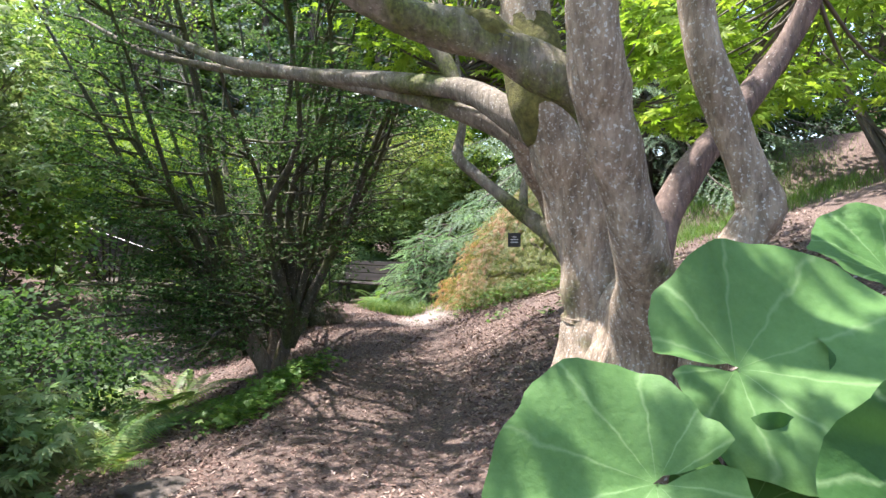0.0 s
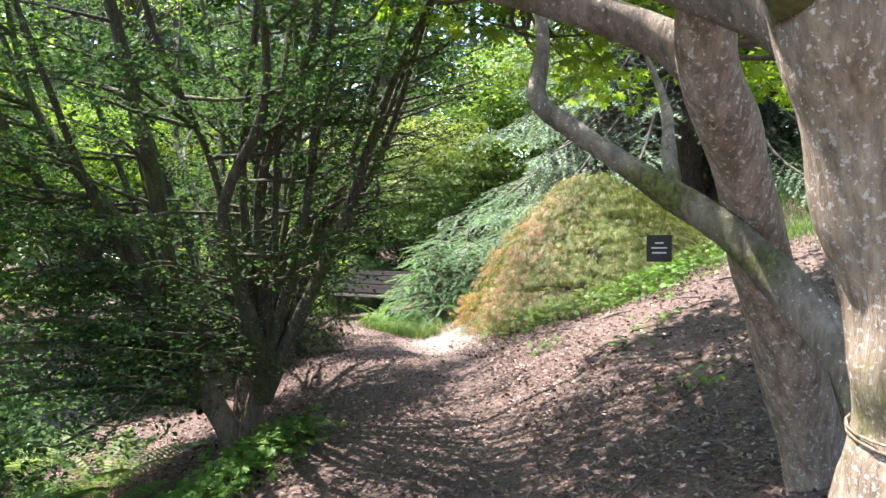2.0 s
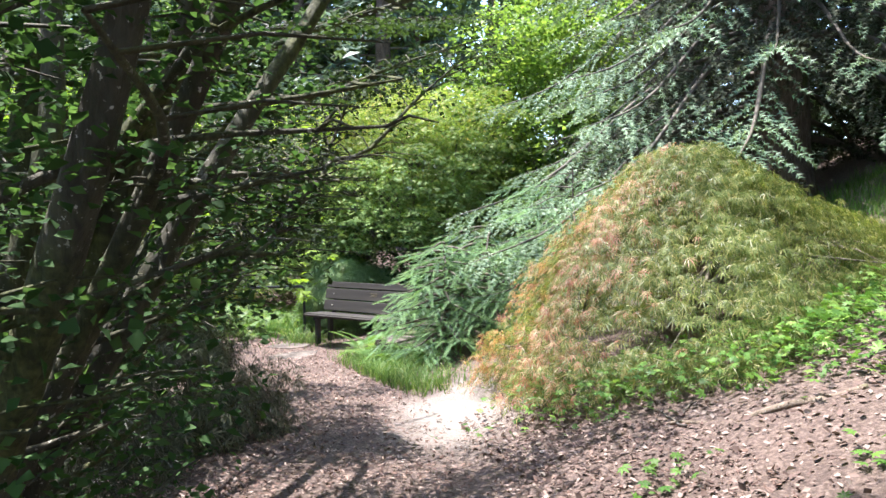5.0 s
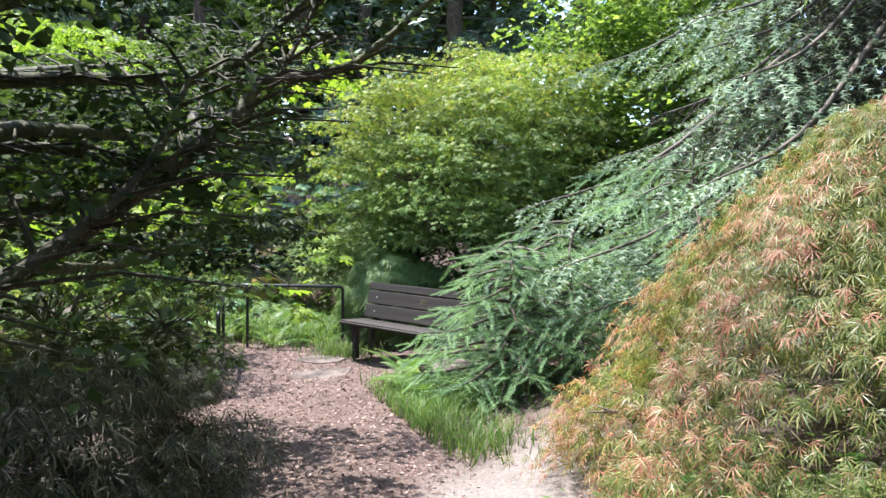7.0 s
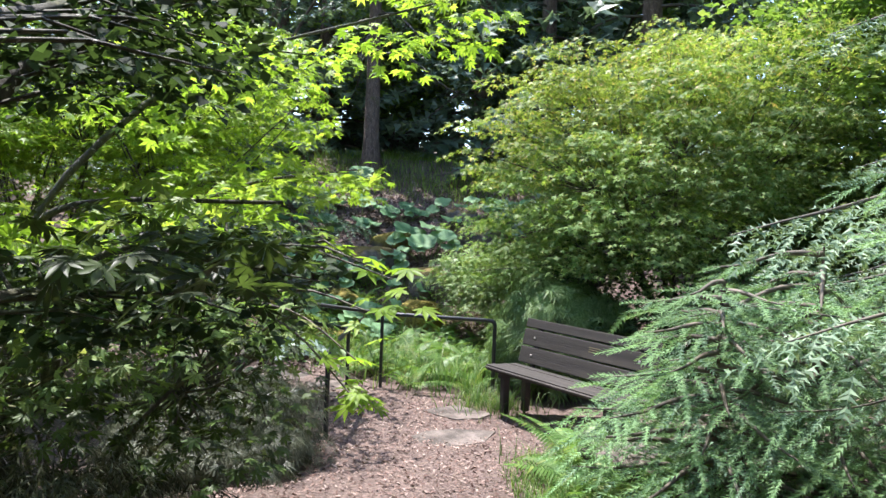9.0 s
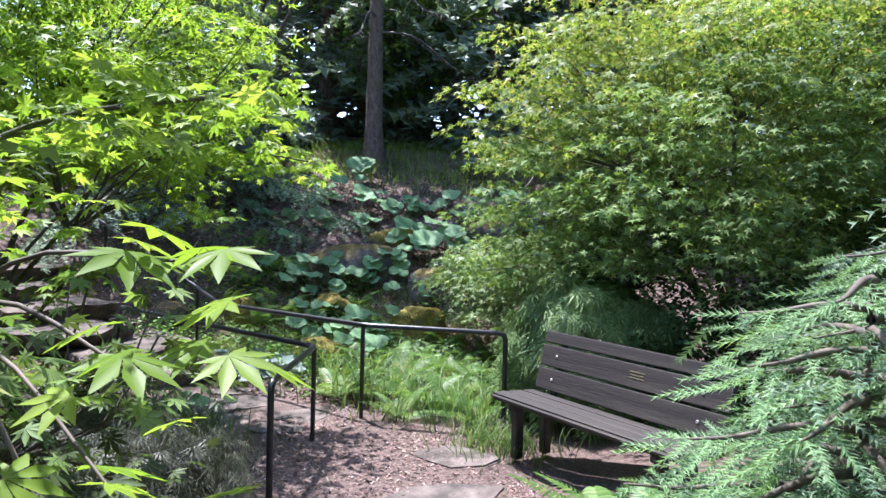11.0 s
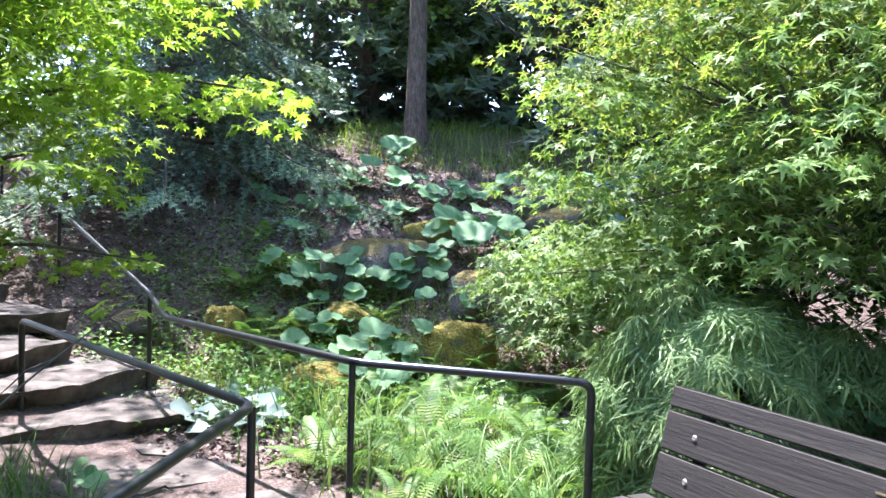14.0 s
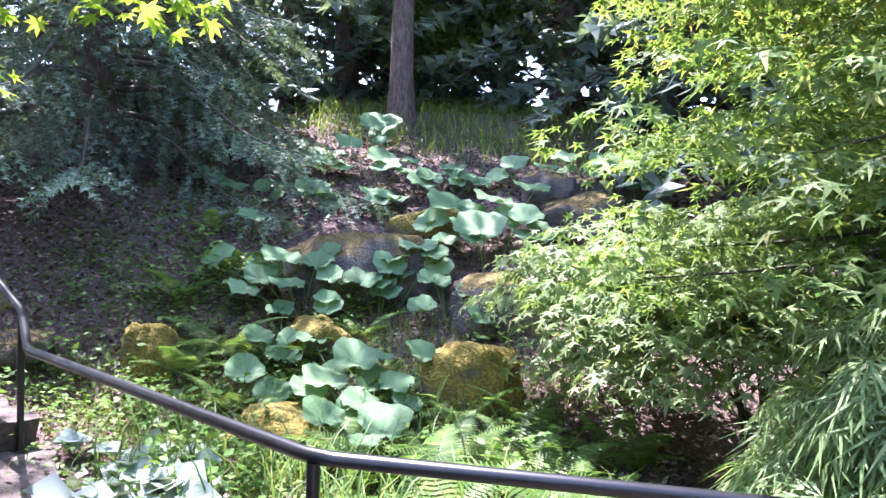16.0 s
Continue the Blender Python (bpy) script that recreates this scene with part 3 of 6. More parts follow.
def spruce(name, label, base, height, reach, trunk_r, first, boughs, mat, tip=None, tmpl=NEEDLES, spray=0.16, step=0.14, droop=0.5, dead=0.0, only=None, group="", lean=(0, 0), taper=0.85):
    """A conifer: a straight trunk and whorls of drooping boughs hung with needle sprays."""
    z0 = float(land(base[0], base[1]))
    root = thing(name, (base[0], base[1], z0), label, "tree", group)
    tp = np.stack([base[0] + lean[0] * np.linspace(0, 1, 14), base[1] + lean[1] * np.linspace(0, 1, 14), np.linspace(z0 - 0.15, z0 + height, 14)], 1)
    tr = np.linspace(trunk_r, min(0.03, 0.25 * trunk_r), 14)
    tr[0] *= 1.35
    v, f = tube(tp, tr, 14, 0.06)
    part_mesh("trunk", mesh_from("trunk", v, f, BARK_SPRUCE, True), root)
    wood, grey = Soup(), Soup()
    P, H, N, T = [], [], [], []
    single = name != "far_spruce"
    for i in range(boughs):
        u = (i + rng.uniform(0, 0.9)) / boughs
        z = z0 + first + (height - first) * u ** 1.15
        a = i * 2.399 + rng.uniform(-0.3, 0.3)
        ln = reach * (1 - taper * u) * (rng.uniform(0.75, 1.1) if spray > 0.2 else rng.uniform(0.45, 1.15))
        droop_now = droop * (1 if spray > 0.2 else rng.uniform(-0.3, 1.6))
        if only and not only(a % (2 * math.pi), z):
            continue
        d = np.array([math.cos(a), math.sin(a), 0])
        b = np.array([base[0], base[1], z])
        drop = droop_now * ln
        pts = spline([b, b + d * ln * 0.35 + [0, 0, 0.02 * ln - drop * 0.12], b + d * ln * 0.72 - [0, 0, drop * 0.55], b + d * ln - [0, 0, drop * 0.72]], 14)
        isdead = rng.uniform() < dead * (1 - u)
        if single:
            grey, wood = Soup(), Soup()
        (grey if isdead else wood).add(tube(pts, np.linspace((0.035 if spray > 0.2 else 0.014) * (0.5 + ln / 4), 0.004, 14), 5))
        side = np.array([-d[1], d[0], 0])
        m = max(4, int(ln / step))
        for k in range(m):
            s = 0.18 + 0.82 * (k + 0.5) / m
            q = pts[int(s * 13)] * (1 - (s * 13) % 1) + pts[min(13, int(s * 13) + 1)] * ((s * 13) % 1)
            for sg in (-1, 1):
                tl = (0.25 + 0.30 * ln * (1 - s) + 0.05) * rng.uniform(0.6, 1.2)
                td = unit(side * sg * 0.75 + d * 0.65 + np.array([0, 0, -0.55 * droop - 0.25]) + rng.normal(0, 0.12, 3))
                if isdead:
                    grey.add(tube(np.array([q, q + td * tl * 0.5 + [0, 0, -0.03], q + td * tl + [0, 0, -0.10 * tl]]), np.array([0.008, 0.005, 0.002]), 3))
                    continue
                cnt = max(1, int(tl / (spray * 0.62)))
                for j in range(cnt):
                    w = j / cnt
                    P.append(q + td * tl * w - np.array([0, 0, 0.25 * tl * w * w]))
                    H.append(td + np.array([0, 0, -0.3 * w]) + rng.normal(0, 0.18, 3))
                    N.append(np.array([0, 0, 1.0]) + rng.normal(0, 0.3, 3))
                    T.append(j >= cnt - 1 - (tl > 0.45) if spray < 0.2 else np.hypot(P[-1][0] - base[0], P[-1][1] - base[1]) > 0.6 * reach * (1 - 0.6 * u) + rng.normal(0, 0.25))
        if single and grey.n:
            part_mesh("dead_bough", grey.mesh("dead_bough", DEAD_TWIG), root, "bare grey dead twigs")
        if single and wood.n:
            part_mesh("bough", wood.mesh("bough", TWIG), root)
    if not single and wood.n:
        part_mesh("branch", wood.mesh("branch", TWIG), root, kind="stuff")
    P, H, N, T = np.array(P), np.array(H), np.array(N), np.array(T)
    ok = off_walkway(P, 0.5) & (P[:, 2] > land(P[:, 0], P[:, 1]) + 0.02)
    P, H, N, T = P[ok], H[ok], N[ok], T[ok]
    sz = spray * rng.uniform(0.75, 1.25, len(P))
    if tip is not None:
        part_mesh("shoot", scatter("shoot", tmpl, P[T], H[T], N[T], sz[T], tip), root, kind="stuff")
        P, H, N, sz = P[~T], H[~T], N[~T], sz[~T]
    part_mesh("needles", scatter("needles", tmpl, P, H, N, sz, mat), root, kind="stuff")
    return root


# ---- ground
def build_ground():
    xs = np.unique(np.concatenate([np.linspace(-400, -40, 10), np.linspace(-40, -14, 14), np.arange(-14, 9, 0.2), np.linspace(9, 40, 16), np.linspace(40, 400, 10)]))
    ys = np.unique(np.concatenate([np.linspace(-400, -30, 10), np.linspace(-30, -2, 12), np.arange(-2, 29, 0.2), np.linspace(29, 60, 16), np.linspace(60, 400, 10)]))
    X, Y = np.meshgrid(xs, ys, indexing="ij")
    Z = land(X, Y)
    v = np.stack([X, Y, Z], -1).reshape(-1, 3)
    n = len(ys)
    i, j = np.meshgrid(np.arange(len(xs) - 1), np.arange(n - 1), indexing="ij")
    k = (i * n + j).ravel()
    f = np.stack([k, k + n, k + n + 1, k + 1], 1)
    g = new("ground", mesh_from("ground", v, f, M_GROUND, True))
    tagged(g, "brown bark-mulched forest soil sloping across a path", "ground", kind="structure")


build_ground()


def strewn(name, label, category, n, area, tmpl, size, mat, flat=0.25, keep=None, lift=0.008):
    x = rng.uniform(area[0], area[1], n)
    y = rng.uniform(area[2], area[3], n)
    P = np.stack([x, y, land(x, y) + lift], 1)
    if keep is not None:
        P = P[keep(P)]
    a = rng.uniform(0, 6.28, len(P))
    H = np.stack([np.cos(a), np.sin(a), rng.normal(0, flat, len(P))], 1)
    N = np.array([0, 0, 1.0]) + rng.normal(0, flat, (len(P), 3))
    ob = new(name, scatter(name, tmpl, P, H, N, size * rng.uniform(0.4, 1.4, len(P)), mat))
    tagged(ob, label, category, kind="stuff")
    return ob


# ---- rails
def fillet(points, r=0.07, n=5):
    p = [np.array(q, float) for q in points]
    out = [p[0]]
    for a, b, c in zip(p[:-2], p[1:-1], p[2:]):
        u, w = unit(a - b), unit(c - b)
        k = min(r, 0.4 * np.linalg.norm(a - b), 0.4 * np.linalg.norm(c - b))
        for s in np.linspace(0, 1, n):
            out.append((1 - s) ** 2 * (b + u * k) + 2 * s * (1 - s) * b + s * s * (b + w * k))
    return np.array(out + [p[-1]])


def handrail(label, rail, posts):
    z = float(land(rail[0][0], rail[0][1]))
    root = thing("handrail", (rail[0][0], rail[0][1], z), label, "handrail", "handrails beside the stone steps")
    pts = fillet(rail)
    v, f = tube(pts, np.full(len(pts), 0.0235), 12)
    part_mesh("rail", mesh_from("rail", v, f, M_RAIL, True), root)
    for x, y, top, low in posts:
        v, f = tube(np.array([(x, y, low - 0.02), (x, y, (top + low) / 2), (x, y, top)]), np.full(3, 0.0205), 12)
        post = part_mesh("post", mesh_from("post", v, f, M_RAIL, True), root)
        bm = bmesh.new()
        bmesh.ops.create_cube(bm, size=1, matrix=Matrix.Translation((x, y, low + 0.004)) @ Matrix.Diagonal((0.11, 0.08, 0.010, 1)))
        bmesh.ops.bevel(bm, geom=bm.edges[:], offset=0.003, segments=1, affect="EDGES")
        part("base_plate", bm, M_RAIL, root)


handrail("black painted tubular steel handrail on the garden side of the steps",
         [(-2.92, 18.34, -0.45), (-2.92, 18.34, 0.455), (-4.20, 17.95, 0.475), (-6.47, 18.56, 0.46), (-7.17, 18.97, 0.57), (-12.0, 20.4, 2.02), (-12.3, 20.5, 2.06)],
         [(-4.20, 17.95, 0.46, -0.42), (-7.17, 18.97, 0.55, -0.29), (-9.6, 19.69, 1.30, 0.42), (-12.0, 20.4, 2.0, 1.0)])
handrail("black painted tubular steel handrail with a bent end beside the path",
         [(-3.72, 15.95, -0.42), (-3.72, 15.95, 0.375), (-4.2, 17.15, 0.39), (-7.3, 17.9, 0.43), (-7.3, 17.9, -0.31)],
         [(-4.2, 17.15, 0.38, -0.42)])


# ---- bench
def plank(parent, name, m, lx, ly, lz, mat, r=0.012, label=""):
    bm = bmesh.new()
    bmesh.ops.create_cube(bm, size=1, matrix=Matrix.Diagonal((lx, ly, lz, 1)))
    bmesh.ops.bevel(bm, geom=bm.edges[:], offset=r, segments=3, affect="EDGES")
    ob = part(name, bm, mat, parent, label)
    ob.matrix_parent_inverse = Matrix.Identity(4)
    ob.matrix_basis = m
    return ob


def bench():
    root = new("bench")
    tagged(root, "weathered dark wooden plank bench on black metal legs", "bench")
    ang = math.degrees(math.atan2(-0.53, 0.85))
    root.matrix_basis = pose(-2.78, 17.57, -0.37, 0, 0, ang)
    ln = 1.85
    for k, (y, w) in enumerate(((0.078, 0.155), (0.243, 0.16), (0.395, 0.13))):
        plank(root, "seat_plank", pose(ln / 2, y, 0.43 + 0.006 * (k == 0) - 0.008 * k, -2.0 * k, 0, 0), ln, w, 0.055, M_PLANK, 0.02 if k == 0 else 0.008)
    for k, (along, w) in enumerate(((0.105, 0.18), (0.298, 0.18), (0.452, 0.10))):
        y, z = 0.462 + along * math.sin(radians(15)), 0.45 + along * math.cos(radians(15))
        p = plank(root, "back_plank", pose(ln / 2 + 0.02, y, z, 75 + (0, 0.8, -0.6)[k], 0, 0), ln - 0.04, w, 0.042, M_PLANK, 0.008)
        if k == 1:
            for r in range(3):
                plank(p, "inscription", pose(0.12, 0.03 - 0.022 * r, 0.022, 0, 0, 0), 0.14 - 0.02 * (r % 2), 0.009, 0.003, M_LETTER, 0.001, "faded yellow carved lettering")
    for x in (0.22, ln - 0.22):
        plank(root, "leg", pose(x, 0.12, 0.18, 0, 0, 0), 0.07, 0.08, 0.44, M_RAIL, 0.008)
        plank(root, "leg", pose(x, 0.42, 0.18, 0, 0, 0), 0.07, 0.08, 0.44, M_RAIL, 0.008)
        plank(root, "seat_bearer", pose(x, 0.25, 0.375, 0, 0, 0), 0.06, 0.42, 0.05, M_RAIL, 0.006)
        plank(root, "back_bracket", pose(x, 0.562, 0.66, 75, 0, 0), 0.06, 0.50, 0.035, M_RAIL, 0.006)
    for x in (0.22, ln - 0.22):
        for y, z in ((0.467, 0.557), (0.517, 0.744)):
            bm = bmesh.new()
            bmesh.ops.create_cone(bm, cap_ends=True, segments=10, radius1=0.016, radius2=0.010, depth=0.008)
            b = part("bolt", bm, M_BOLT, root, "round steel bolt head")
            b.matrix_parent_inverse = Matrix.Identity(4)
            b.matrix_basis = pose(x, y, z, 75, 0, 0)


M_LETTER = plain_mat("faded yellow lettering", [(0.3, (0.11, 0.085, 0.045)), (0.7, (0.17, 0.135, 0.07))], 30)
M_BOLT = plain_mat("dull steel bolt", [(0.3, (0.30, 0.27, 0.25)), (0.7, (0.42, 0.38, 0.35))], 30, 0.5, 0.6)
bench()


# ---- rocks and stone steps
def boulder(name, label, at, size, mat, turn=0.0, seed=0, sub=4, sink=0.3, group="boulders in the rockery"):
    bm = bmesh.new()
    bmesh.ops.create_icosphere(bm, subdivisions=sub, radius=1)
    cut = random.Random(seed)
    planes = [(Vector((cut.gauss(0, 1), cut.gauss(0, 1), cut.gauss(0.2, 0.9))).normalized(), cut.uniform(0.62, 0.9)) for _ in range(9)]
    for v in bm.verts:
        c = v.co.copy()
        for nrm, dist in planes:
            over = c.dot(nrm) - dist
            if over > 0:
                c -= nrm * over * 0.9
        k = 1.12 + 0.30 * noise.noise(c * 1.0 + Vector((seed * 3.1, seed, 0))) + 0.20 * noise.noise(c * 2.6 + Vector((0, seed * 2.3, 1))) + 0.07 * noise.noise(c * 7 + Vector((seed, 0, 4))) + 0.05 * noise.noise(c * 15 + Vector((4, seed, 0)))
        q = c * k
        for ax in range(3):
            q[ax] = math.copysign(abs(q[ax]) ** 0.8, q[ax])
        v.co = (q[0] * size[0], q[1] * size[1], q[2] * size[2])
    for f in bm.faces:
        f.smooth = True
    me = bpy.data.meshes.new(name)
    bm.to_mesh(me)
    bm.free()
    me.materials.append(mat)
    ob = new(name, me)
    z = at[2] if len(at) > 2 else float(land(at[0], at[1])) + size[2] * (1 - 2 * sink)
    ob.matrix_basis = pose(at[0], at[1], z, 0, 0, turn)
    return tagged(ob, label, "rock", group)


STEPS = [  # middle of the front edge, width, tread, turn, top
    (-6.68, 17.95, 1.75, 1.0, -118, -0.30), (-7.22, 18.3, 1.55, 1.1, -101, -0.11), (-7.95, 18.15, 1.35, 1.1, -86, 0.08),
    (-8.75, 18.5, 1.45, 1.1, -91, 0.27), (-9.55, 18.55, 1.25, 1.2, -80, 0.46), (-10.3, 18.95, 1.5, 1.2, -84, 0.66),
    (-11.15, 19.2, 1.6, 1.2, -80, 0.86), (-12.0, 19.5, 1.7, 1.6, -80, 1.05)]


def stone_step(i, x, y, w, d, turn, top):
    bm = bmesh.new()
    h = 0.21
    nx, ny = 22, 12
    bmesh.ops.create_grid(bm, x_segments=nx, y_segments=ny, size=0.5)
    geom = bmesh.ops.extrude_face_region(bm, geom=bm.faces[:])
    for v in [g for g in geom["geom"] if isinstance(g, bmesh.types.BMVert)]:
        v.co.z = -h / 1.0
    bmesh.ops.recalc_face_normals(bm, faces=bm.faces[:])
    for v in bm.verts:
        n = noise.noise(Vector((v.co.x * 3 + i * 7, v.co.y * 3, v.co.z * 4)))
        n2 = noise.noise(Vector((v.co.x * 9 + i, v.co.y * 9, v.co.z * 9 + 5)))
        big = noise.noise(Vector((v.co.x * 1.6 + i * 3.7, v.co.y * 1.2, 2)))
        v.co.x = v.co.x * w + 0.10 * n + 0.03 * n2
        v.co.y = -(v.co.y - 0.5) * d + (0.09 * n + 0.04 * n2 + 0.14 * big) + (0.07 if v.co.z < -0.1 else 0)
        v.co.z += 0.03 * n + 0.014 * n2
    bmesh.ops.recalc_face_normals(bm, faces=bm.faces[:])
    me = bpy.data.meshes.new("stone_step")
    bm.to_mesh(me)
    bm.free()
    me.materials.append(M_STEP)
    ob = new("stone_step", me)
    ob.matrix_basis = pose(x, y, top, 0, 0, turn + 180)
    return tagged(ob, "rough brown-grey stone slab step with worn edge", "step", "stone steps up the bank")


for i, s in enumerate(STEPS):
    stone_step(i, *s)


def flagstone(x, y, r, turn, label="flat irregular flagstone set in the path"):
    bm = bmesh.new()
    ring = []
    n = 8
    for k in range(n):
        a = 2 * math.pi * k / n
        q = r * (0.85 + 0.6 * noise.noise(Vector((math.cos(a) * 1.4 + x * 3, math.sin(a) * 1.4 + y, 0))))
        ring.append(bm.verts.new((q * math.cos(a) * 1.3, q * math.sin(a), 0)))
    f = bm.faces.new(ring)
    g = bmesh.ops.extrude_face_region(bm, geom=[f])
    for v in g["geom"]:
        if isinstance(v, bmesh.types.BMVert):
            v.co.z = 0.07
    bmesh.ops.recalc_face_normals(bm, faces=bm.faces[:])
    bmesh.ops.bevel(bm, geom=[e for e in bm.edges if abs(e.verts[0].co.z - 0.07) < 1e-4 and abs(e.verts[1].co.z - 0.07) < 1e-4], offset=0.015, segments=2, affect="EDGES")
    me = bpy.data.meshes.new("flagstone")
    bm.to_mesh(me)
    bm.free()
    me.materials.append(M_STEP)
    ob = new("flagstone", me)
    ob.matrix_basis = pose(x, y, float(land(x, y)) - 0.058, 0, 0, turn)
    tagged(ob, label, "flagstone", "flagstones at the foot of the steps")


for x, y, r, a in ((-5.9, 17.6, 0.42, 30), (-5.25, 17.35, 0.36, 70), (-5.45, 18.0, 0.34, 10), (-4.75, 17.75, 0.3, 50), (-6.1, 18.25, 0.25, 0), (-3.0, 17.35, 0.33, 20), (-2.75, 16.4, 0.4, 55), (-4.7, 17.25, 0.25, 0)):
    flagstone(x, y, r, a)

MOSSY, GREY = "rounded boulder capped with yellow-green moss", "dark grey weathered boulder between butterbur leaves"
for k, (at, size, mat, turn, lab) in enumerate([
        ((-5.2, 21.3, -0.12), (0.35, 0.32, 0.36), M_ROCK_MOSS, 20, MOSSY), ((-6.73, 21.3, 0.05), (0.42, 0.26, 0.26), M_ROCK_MOSS, -30, MOSSY),
        ((-7.6, 20.3, -0.02), (0.22, 0.2, 0.34), M_ROCK_MOSS, 10, MOSSY), ((-7.0, 22.4, 0.55), (0.85, 0.6, 0.50), M_ROCK, 15, "broad boulder with orange-brown needle litter on top"),
        ((-5.5, 22.3, 0.35), (0.48, 0.4, 0.42), M_ROCK, 40, GREY), ((-5.25, 24.4, 1.2), (0.62, 0.5, 0.40), M_ROCK, 70, GREY), ((-5.0, 25.3, 1.6), (0.5, 0.4, 0.35), M_ROCK, 0, GREY),
        ((-5.8, 24.8, 1.5), (0.32, 0.3, 0.36), M_ROCK, 30, GREY), ((-6.9, 23.6, 1.05), (0.45, 0.35, 0.3), M_ROCK_MOSS, 30, MOSSY), ((-9.6, 22.7, 0.95), (0.4, 0.3, 0.3), M_ROCK_MOSS, 30, MOSSY),
        ((-8.4, 19.75, 0.10), (0.24, 0.2, 0.15), M_ROCK, 60, GREY), ((-9.2, 20.1, 0.28), (0.22, 0.2, 0.15), M_ROCK, 10, GREY),
        ((-6.2, 20.15, -0.32), (0.36, 0.3, 0.17), M_ROCK_MOSS, 30, MOSSY)]):
    boulder("boulder", lab, at, size, mat, turn, k + 1)
boulder("boulder", "flat grey stone beside the bench in ferns", (-1.0, 15.8, -0.12), (0.36, 0.2, 0.10), M_STEP, -20, 31, group="")
boulder("boulder", "flat grey stone half buried beside the path", (-1.85, 4.5), (0.24, 0.18, 0.06), M_STEP, 20, 33, group="")


# ---- the old maple with the leaning stems
def limb(root, name, pts, radii, mat=BARK, n=34, sides=20, lump=0.11, label=""):
    p = spline(pts, n)
    r = np.interp(np.linspace(0, 1, n), np.linspace(0, 1, len(radii)), radii)
    v, f = tube(p, r, sides, lump)
    return part_mesh(name, mesh_from(name, v, f, mat, True), root, label)


def old_maple():
    root = thing("maple_tree", (1.0, 4.15, float(land(1.0, 4.15))), "old maple with twisted pale grey mossy stems", "tree")
    limb(root, "trunk", [(0.80, 3.92, 0.1), (0.82, 3.93, 0.55), (0.85, 3.97, 0.9), (0.85, 4.0, 1.15), (0.80, 4.0, 1.47), (0.685, 3.98, 1.84), (0.57, 3.96, 2.18), (0.46, 4.0, 2.8), (0.5, 4.2, 4.2)], [0.36, 0.29, 0.20, 0.182, 0.168, 0.158, 0.155, 0.14, 0.06], n=60, sides=30)
    limb(root, "trunk", [(0.98, 3.55, 0.1), (0.99, 3.48, 0.6), (0.98, 3.38, 0.97), (0.93, 3.22, 1.26), (0.835, 3.06, 1.5), (0.73, 2.94, 1.80), (0.635, 2.85, 2.04), (0.59, 2.78, 2.24), (0.58, 2.72, 2.6), (0.8, 2.6, 3.8)], [0.38, 0.31, 0.195, 0.148, 0.12, 0.108, 0.11, 0.112, 0.09, 0.04], n=60, sides=30)
    limb(root, "trunk", [(0.92, 3.72, 0.0), (0.92, 3.72, 0.35), (0.93, 3.73, 0.7), (0.94, 3.73, 1.02), (0.94, 3.72, 1.22), (0.93, 3.72, 1.33)], [0.47, 0.36, 0.24, 0.15, 0.10, 0.002])
    limb(root, "trunk", [(1.10, 3.12, 0.5), (1.16, 3.1, 1.2), (1.225, 3.06, 1.40), (1.30, 3.06, 1.53), (1.365, 3.06, 1.64), (1.317, 3.06, 1.77), (1.25, 3.06, 1.92), (1.187, 3.06, 2.10), (1.109, 3.06, 2.31), (1.07, 3.06, 2.53), (1.05, 3.0, 2.8), (1.1, 2.9, 3.8)], [0.13, 0.10, 0.095, 0.098, 0.10, 0.082, 0.078, 0.08, 0.08, 0.078, 0.06, 0.03])
    limb(root, "limb", [(1.02, 3.75, 1.2), (1.20, 3.9, 1.6), (1.4, 4.0, 1.9), (1.66, 4.1, 2.18), (2.05, 4.3, 2.65), (2.25, 4.3, 3.1), (2.6, 4.5, 4.0)], [0.13, 0.098, 0.085, 0.078, 0.065, 0.06, 0.03], BARK_SPRUCE)
    limb(root, "limb", [(0.70, 2.95, 1.93), (0.61, 2.92, 2.05), (0.505, 2.92, 2.15), (0.335, 2.93, 2.25), (0.173, 2.90, 2.315), (-0.008, 2.88, 2.365), (-0.21, 2.86, 2.43), (-0.41, 2.84, 2.55), (-0.73, 2.80, 2.84), (-1.0, 2.79, 3.3)], [0.085, 0.095, 0.098, 0.088, 0.08, 0.076, 0.07, 0.06, 0.04, 0.02], BARK_MOSS, lump=0.2)
    limb(root, "limb", [(0.70, 3.96, 1.82), (0.60, 4.06, 2.02), (0.45, 4.25, 2.18), (0.2, 4.6, 2.4), (-0.2, 4.9, 2.52), (-0.7, 5.25, 2.63), (-1.2, 5.6, 2.74), (-1.9, 6.0, 2.95), (-2.8, 6.5, 3.4)], [0.09, 0.105, 0.095, 0.085, 0.075, 0.062, 0.05, 0.04, 0.02], BARK_MOSS)
    limb(root, "trunk", [(1.36, 5.36, 0.2), (1.2, 5.26, 0.7), (1.0, 5.1, 1.17), (0.84, 4.94, 1.5), (0.70, 4.76, 1.79), (0.56, 4.6, 2.0), (0.50, 4.5, 2.2), (0.55, 4.5, 2.6), (0.7, 4.7, 3.6)], [0.18, 0.125, 0.11, 0.104, 0.10, 0.096, 0.08, 0.06, 0.03], BARK, n=44)
